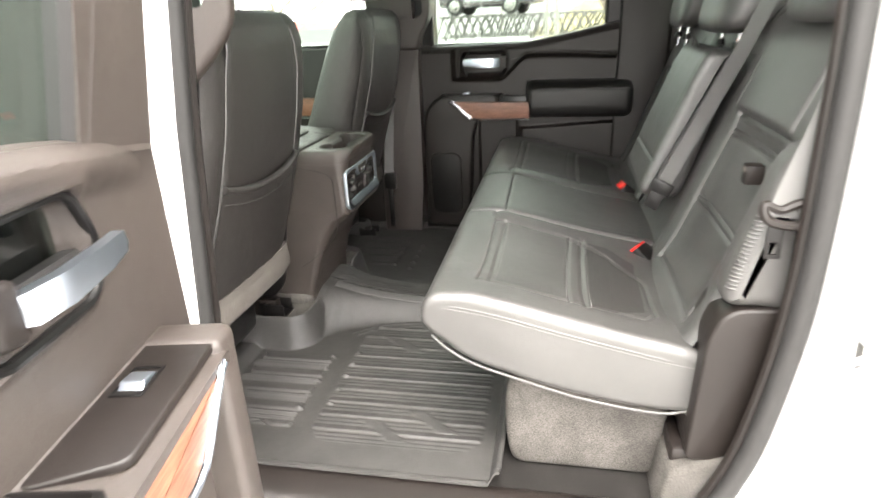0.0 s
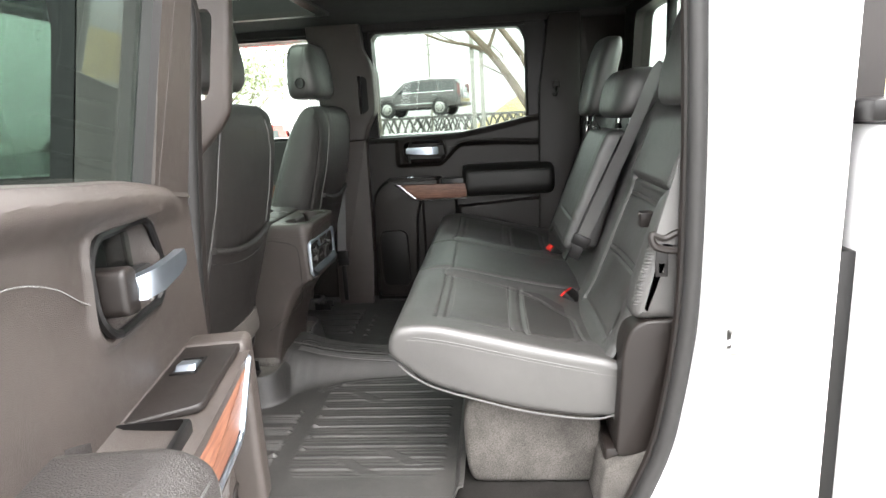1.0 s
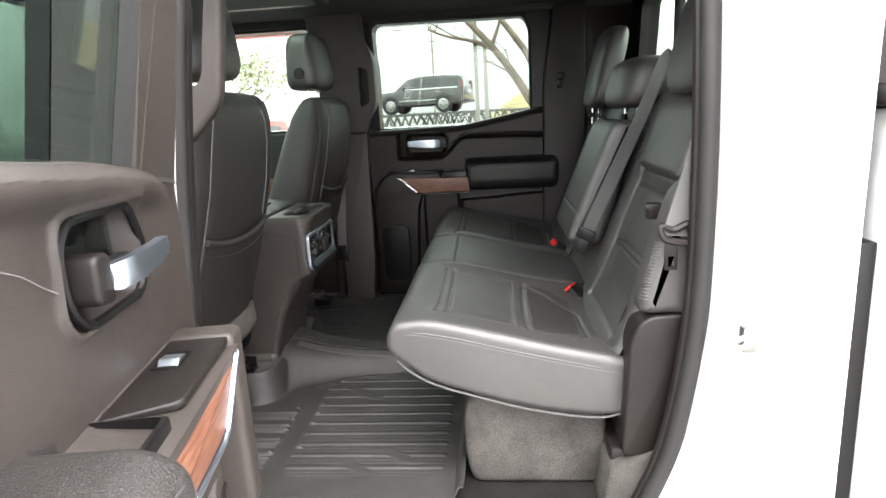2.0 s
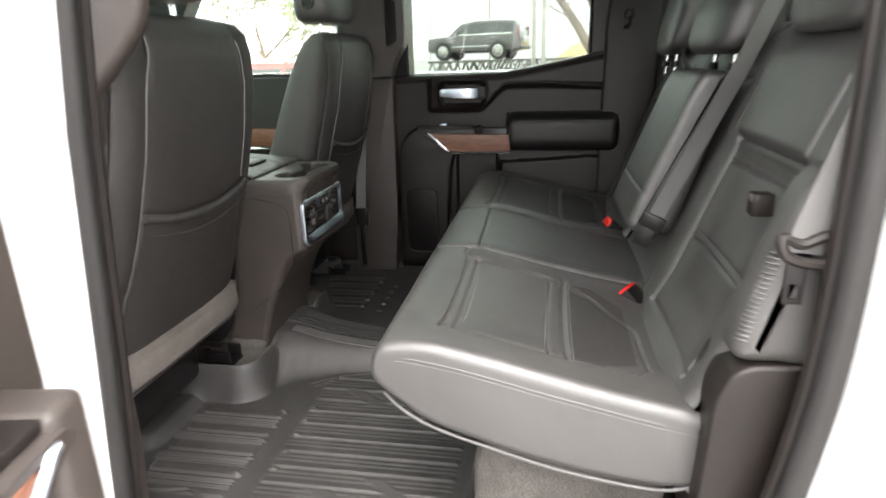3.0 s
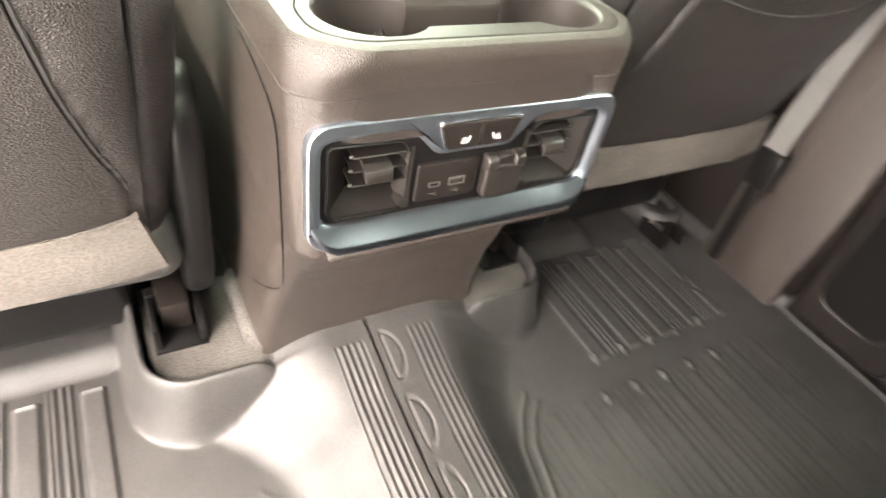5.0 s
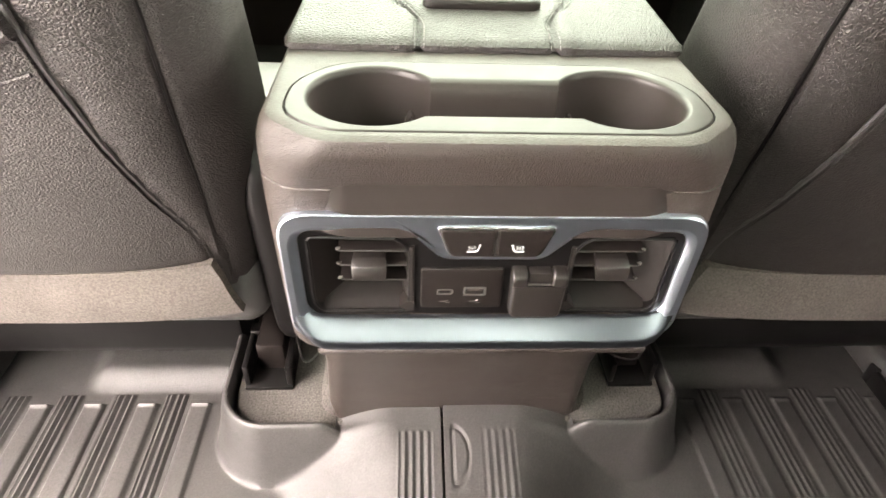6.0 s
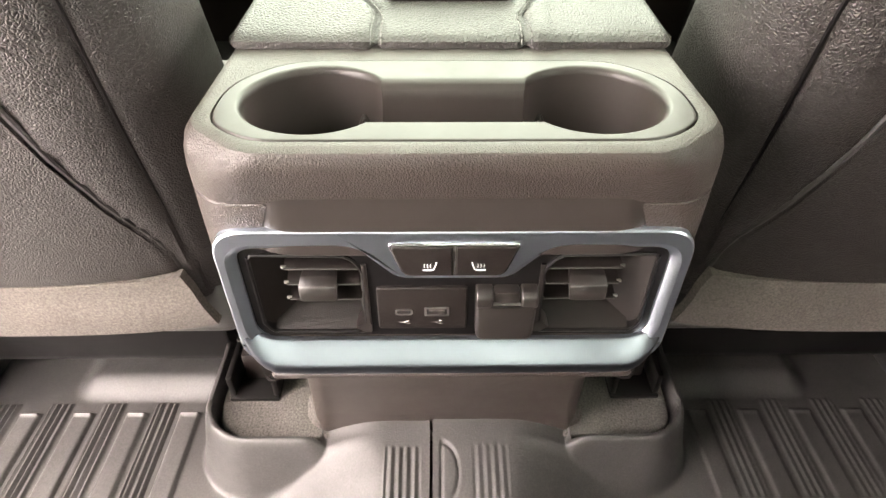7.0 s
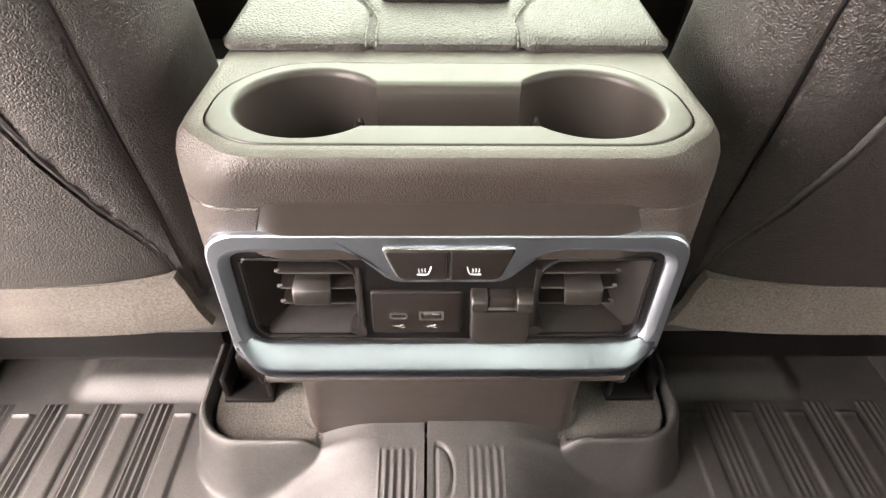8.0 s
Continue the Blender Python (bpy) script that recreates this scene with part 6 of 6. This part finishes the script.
def suv(name, at, heading, label, paint, scale=1.0):
    car = thing(name, (0, 0, 0), label, "car")
    # body: cross sections along its length (front at -x)
    L = [(-2.60, 0.45, 0.92, 0.80), (-2.52, 0.40, 1.05, 0.90), (-2.2, 0.36, 1.14, 0.96), (-1.25, 0.34, 1.20, 1.00), (0.0, 0.34, 1.23, 1.01), (1.6, 0.36, 1.24, 1.00), (2.35, 0.40, 1.24, 0.97), (2.52, 0.48, 1.20, 0.93), (2.56, 0.60, 1.10, 0.90)]
    secs = [[(x, -w, z0 + 0.1), (x, -w, z1 - 0.12), (x, -w * 0.95, z1), (x, w * 0.95, z1), (x, w, z1 - 0.12), (x, w, z0 + 0.1), (x, w * 0.8, z0), (x, -w * 0.8, z0)] for x, z0, z1, w in L]
    body_ = loft(secs)
    arches = [cyl((wx, -1.2, 0.44), (wx, 1.2, 0.44), 0.51, None, 32) for wx in (-1.62, 1.42)]
    part("body", cut(body_, *arches), paint, car)
    R = [(-1.35, 1.18, 1.20, 0.92), (-0.62, 1.20, 1.80, 0.80), (0.2, 1.20, 1.90, 0.80), (1.5, 1.22, 1.90, 0.79), (2.25, 1.22, 1.86, 0.76), (2.50, 1.22, 1.24, 0.86)]
    part("cabin", loft([[(x, -0.95, z0), (x, -w, z1), (x, w, z1), (x, 0.95, z0)] for x, z0, z1, w in R]), paint, car)
    for sgn in (-1, 1):
        for o in ([(-0.95, 1.27), (-0.42, 1.74), (0.18, 1.79), (0.18, 1.27)], [(0.26, 1.27), (0.26, 1.79), (1.22, 1.79), (1.26, 1.27)], [(1.36, 1.27), (1.32, 1.79), (2.16, 1.76), (2.24, 1.27)]):
            bm = from_arrays([(x, sgn * (0.955 - (z - 1.22) * 0.20), z) for x, z in o] + [(x, sgn * (0.940 - (z - 1.22) * 0.20), z) for x, z in o], [(0, 1, 2, 3), (4, 5, 6, 7), (0, 1, 5, 4), (1, 2, 6, 5), (2, 3, 7, 6), (3, 0, 4, 7)])
            part("side_window", bm, M_CARGLASS, car)
        part("chrome_strip", box(-1.1, 1.0, *sorted((sgn * 0.995, sgn * 1.02)), 0.66, 0.70), M_BRIGHT, car)
        part("window_line", tube([(-1.0, sgn * 0.955, 1.255), (0.5, sgn * 0.955, 1.255), (2.2, sgn * 0.95, 1.26)], 0.018, 20, 6), M_BRIGHT, car)
        part("mirror", box(-0.88, -0.72, *sorted((sgn * 0.98, sgn * 1.16)), 1.24, 1.40, 0.04), paint, car)
        part("tail_lamp", box(2.40, 2.545, *sorted((sgn * 0.80, sgn * 0.935)), 0.95, 1.62, 0.02), M_TAIL, car, "tall pink-red tail lamp")
        part("roof_rail", tube([(-0.3, sgn * 0.70, 1.93), (0.9, sgn * 0.70, 1.96), (2.1, sgn * 0.68, 1.92)], 0.025, 24, 6), M_BRIGHT, car)
        part("step", box(-1.05, 0.85, *sorted((sgn * 0.93, sgn * 1.05)), 0.34, 0.40, 0.02), M_BLACK, car)
        for x in (-1.02, 0.21, 1.25):
            part("door_gap", box(x, x + 0.012, *sorted((sgn * 1.0, sgn * 1.014)), 0.46, 1.24), M_BLACK, car)
        for hx in (0.0, 1.05):
            part("door_handle", box(hx, hx + 0.17, *sorted((sgn * 1.0, sgn * 1.035)), 1.06, 1.09, 0.01), M_BRIGHT, car)
        for wx in (-1.62, 1.42):
            wheel_parts(car, wx, sgn * 0.88, 0.44, 0.45, 0.28, (0, sgn, 0))
    part("rear_window", loft([[(2.33, -0.70, 1.76), (2.33, 0.70, 1.76)], [(2.50, -0.76, 1.30), (2.50, 0.76, 1.30)], [(2.52, -0.76, 1.30), (2.52, 0.76, 1.30)], [(2.35, -0.70, 1.76), (2.35, 0.70, 1.76)]], False, False), M_CARGLASS, car)
    part("number_plate", box(2.555, 2.57, -0.16, 0.16, 0.98, 1.12), M_PALE, car)
    part("bumper", box(2.40, 2.62, -0.92, 0.92, 0.45, 0.66, 0.05), M_BLACK, car)
    part("grille", box(-2.63, -2.54, -0.55, 0.55, 0.62, 0.98, 0.02), M_BRIGHT, car)
    car.matrix_world = Matrix.Translation(at) @ Matrix.Rotation(radians(heading), 4, "Z") @ Matrix.Scale(scale, 4)
    return car


M_CARGLASS = paint_material("car_glass", (0.012, 0.014, 0.014), 0.05)
M_TAIL = paint_material("lamp_red", (0.16, 0.045, 0.04), 0.2)
M_PALE = paint_material("pale_grey", (0.5, 0.5, 0.48), 0.6, 0.0)
M_POLE = grained("weathered_steel", (0.30, 0.29, 0.26), 0.6, 40, 0.2, 0.002, cells=False)
M_TRUSS = grained("painted_truss", (0.11, 0.105, 0.10), 0.6, 40, 0.2, 0.002, cells=False)
M_BARK = grained("pale_bark", (0.19, 0.150, 0.118), 0.9, 25, 0.8, 0.01, var=0.35, cells=False, spec=0.2, patch=3)
M_GRASS = grained("dry_grass", (0.30, 0.24, 0.12), 0.95, 30, 0.8, 0.02, var=0.35, cells=False, spec=0.1, patch=0.8)
M_WALLS = grained("pale_siding", (0.55, 0.56, 0.54), 0.8, 8, 0.2, 0.01, cells=False, patch=1.0)

DECK = 0.72
SUV_AT = (-3.1, 31.0)
suv("suv", (SUV_AT[0], SUV_AT[1], DECK + 0.02), -14, "dark grey-brown full-size suv parked on a display truss", M_SUV, 0.97)
# display deck: two long trusses of crossed bars with cross planks
deck = thing("display_ramp", (-1.0, 31, GROUND), "grey steel lattice display ramp under the parked suv", "ramp")
for yy in (29.6, 32.6):
    part("chord", box(-5.5, 6.0, yy - 0.06, yy + 0.06, DECK - 0.10, DECK), M_TRUSS, deck)
    part("chord", box(-5.5, 6.0, yy - 0.06, yy + 0.06, DECK - 1.02, DECK - 0.94), M_TRUSS, deck)
    rng = random.Random(7)
    for i in range(26):
        x = -5.3 + i * 0.43
        for k in (0, 1):
            dx = rng.uniform(0.28, 0.5) * (1 if k else -1)
            part("brace", tube([(x, yy, DECK - 0.06), (x + dx, yy + rng.uniform(-0.05, 0.05), DECK - 0.97)], 0.045, 2, 6, False), M_TRUSS, deck)
for i in range(30):
    part("plank", box(-5.4 + i * 0.375, -5.06 + i * 0.375, 29.6, 32.6, DECK, DECK + 0.02), M_TRUSS, deck)
for x in (-5.2, -1.0, 3.4, 5.8):
    for yy in (29.6, 32.6):
        part("leg", box(x - 0.06, x + 0.06, yy - 0.06, yy + 0.06, GROUND, DECK - 0.94), M_TRUSS, deck)


def mast(x, y, h, r, label, arms=()):
    p = thing("utility_pole", (x, y, GROUND), label, "pole", "poles")
    part("shaft", cyl((x, y, GROUND), (x, y, GROUND + h), r, r * 0.6, 12), M_POLE, p)
    for z, w in arms:
        part("cross_arm", box(x - w, x + w, y - 0.05, y + 0.05, GROUND + z - 0.06, GROUND + z + 0.06), M_POLE, p)


mast(-4.55, 52, 8.6, 0.12, "dark wooden utility pole in the distance", ((8.3, 0.35), (7.4, 0.3), (6.6, 0.25)))
lp = thing("street_lamp", (-7.7, 42, GROUND), "pale street lamp with two arms", "street lamp")
part("shaft", cyl((-7.7, 42, GROUND), (-7.7, 42, 6.2), 0.10, 0.06, 12), M_PALE, lp)
for d in (-1, 1):
    part("arm", tube([(-7.7, 42, 6.1), (-7.7 + d * 0.6, 42, 6.35), (-7.7 + d * 1.3, 42, 6.45)], 0.04, 10, 6), M_PALE, lp)
    part("head", box(-7.7 + d * 1.7 - 0.35, -7.7 + d * 1.7 + 0.35, 41.85, 42.15, 6.40, 6.52, 0.03), M_PALE, lp)
gp = thing("sign_post", (0.35, 27.0, GROUND), "pale twin steel posts of a tall sign", "post")
for x, top in ((-0.17, 7.0), (0.26, 3.75)):
    part("post", box(x - 0.10, x + 0.10, 26.9, 27.1, GROUND, top, 0.02), M_POLE, gp)
part("panel", box(-0.35, 1.6, 26.7, 27.3, 4.7, 8.0, 0.05), M_POLE, gp)
part("beam", box(-0.27, 0.36, 26.9, 27.1, 3.6, 3.76), M_POLE, gp)


def tree(x, y, h, seed, label, lean=(0, 0), spread=1.0, first=0.34, r0=0.16, way=None, leaves=0):
    """A bare winter tree: tapered trunk, limbs, branches, twigs."""
    rng = random.Random(seed)
    t = thing("bare_tree", (x, y, GROUND), label, "tree", "bare trees")
    trunk, limbs, twigs = [], [], []

    def grow(p, d, length, r, level, way=None):
        pts, c = [Vector(p)], Vector(p)
        dd = Vector(d)
        if way:
            pts, dd = [Vector(v) for v in way], (Vector(way[-1]) - Vector(way[-2])).normalized()
        for _ in range(0 if way else 5):
            dd = (dd + Vector((rng.uniform(-1, 1), rng.uniform(-1, 1), rng.uniform(-0.5, 0.8))) * 0.17).normalized()
            c = c + dd * length / 5
            pts.append(c.copy())
        bm = bmesh.new()
        n = 11
        sp = spline([tuple(v) for v in pts], n)
        sides = 8 if level < 2 else (5 if level < 3 else 3)
        verts, faces = [], []
        for i in range(n):
            rr = r * (1 - 0.55 * i / (n - 1))
            tt = Vector(sp[min(i + 1, n - 1)] - sp[max(i - 1, 0)]).normalized()
            a = tt.orthogonal().normalized()
            b = tt.cross(a)
            for k in range(sides):
                w = 2 * math.pi * k / sides
                verts.append(Vector(sp[i]) + (a * math.cos(w) + b * math.sin(w)) * rr)
        for i in range(n - 1):
            for k in range(sides):
                kk = (k + 1) % sides
                faces.append((i * sides + k, i * sides + kk, (i + 1) * sides + kk, (i + 1) * sides + k))
        bm.free()
        (trunk if level == 0 else limbs if level < 3 else twigs).append((verts, faces))
        if level < 4:
            for k in range((4, 4, 4, 3)[level]):
                i = rng.randint(4 if level == 0 else 3, n - 1)
                side = Vector((rng.uniform(-1, 1), rng.uniform(-1, 1), rng.uniform(-0.1, 0.7))).normalized()
                nd = (dd * 0.55 + side * spread).normalized()
                grow(sp[i], nd, length * rng.uniform(0.5, 0.72), r * 0.52 * (1 - 0.4 * i / n), level + 1)

    grow((x, y, GROUND), Vector((lean[0], lean[1], 1)).normalized(), h * first, r0, 0, way)

    def joined(items):
        V, F = [], []
        for v, f in items:
            k = len(V)
            V += v
            F += [tuple(i + k for i in q) for q in f]
        return from_arrays(V, F)

    part("trunk", joined(trunk), M_BARK, t)
    part("limbs", joined(limbs), M_BARK, t)
    part("twigs", joined(twigs), M_BARK, t, "", kind="stuff")
    if leaves:
        V, F = [], []
        for verts, _ in twigs:
            for _ in range(leaves):
                c = verts[rng.randrange(len(verts))] + Vector((rng.uniform(-0.2, 0.2), rng.uniform(-0.2, 0.2), rng.uniform(-0.2, 0.2)))
                a = Vector((rng.uniform(-1, 1), rng.uniform(-1, 1), rng.uniform(-1, 1))).normalized() * 0.07
                b = a.orthogonal().normalized() * 0.035
                k = len(V)
                V += [c - a, c + b, c + a, c - b]
                F.append((k, k + 1, k + 2, k + 3))
        part("leaves", from_arrays(V, F), M_LEAF, t, "sparse grey-green leaves", kind="stuff")
    return t


tree(2.6, 14.0, 9.0, 11, "bare pale-barked tree with wide leaning limbs", (-0.35, 0.0), 0.9, 0.30, 0.14, [(2.6, 14, GROUND), (2.2, 14, 0.0), (1.55, 14, 0.95), (1.05, 14, 1.75), (0.5, 14, 2.45), (-0.5, 14.1, 3.5)])
tree(2.3, 13.6, 9.0, 29, "bare tree with a limb crossing the other", (-0.2, 0.0), 0.8, 0.28, 0.12, [(2.3, 13.6, GROUND), (2.0, 13.6, 0.5), (1.6, 13.6, 1.8), (0.9, 13.7, 2.85), (0.1, 13.8, 3.8)])
tree(4.2, 19.0, 9.0, 5, "bare pale-barked tree with crossing branches", (-0.15, 0.1), 1.0, 0.36, 0.13)
tree(9.5, 6.5, 8.0, 3, "bare tree behind the pickup", (0.0, 0.0), 1.0, 0.3, 0.13)
tree(13.0, 7.0, 8.5, 8, "bare tree beyond the cargo bed", (0.0, 0.0), 1.0, 0.3, 0.13)
M_LEAF = grained("grey_green_leaf", (0.20, 0.22, 0.13), 0.7, 30, 0.2, 0.001, var=0.3, cells=False)
tree(-6.9, 14.5, 8.5, 21, "young tree with sparse grey-green leaves", (0.0, 0.0), 1.1, 0.30, 0.09, None, 6)

# dry grass bank and a far fence
bank = thing("grass_bank", (12, 44, GROUND), "dry yellow grass bank at the lot's far edge", "grass", kind="stuff")
part("turf", sheet(np.linspace(-2.0, 60, 50), np.linspace(34, 75, 24), lambda u, v: (u, v, GROUND - 0.02 + 2.9 * sstep(v, 34, 56) * sstep(u, -1.5, 4.0) + 0.08 * np.sin(u * 1.7) * np.sin(v * 1.3))), M_GRASS, bank)
fence = thing("fence", (6.5, 57, 1.3), "far grey metal fence on the grass bank", "fence")
for i in range(28):
    part("post", box(3.2 + i * 0.42, 3.26 + i * 0.42, 57.0, 57.06, 1.9, 3.6), M_POLE, fence)
for z in (2.2, 3.4):
    part("rail", box(3.2, 14.6, 57.0, 57.05, z, z + 0.06), M_POLE, fence)
bld = thing("building", (30, 26, GROUND), "pale sided low building behind the pickup", "building")
part("wall", box(22, 40, 18, 30, GROUND, 6.0), M_WALLS, bld)
part("roof", box(21.6, 40.4, 17.6, 30.4, 6.0, 6.3), M_PALE, bld)
for i in range(16):
    part("siding", box(21.96, 22.0, 18, 30, GROUND + 0.4 * i + 0.05, GROUND + 0.4 * i + 0.38), M_WALLS, bld)
suv("red_car", (-5.3, 9.6, GROUND), 8, "red car parked across the lot", M_REDCAR, 0.86)
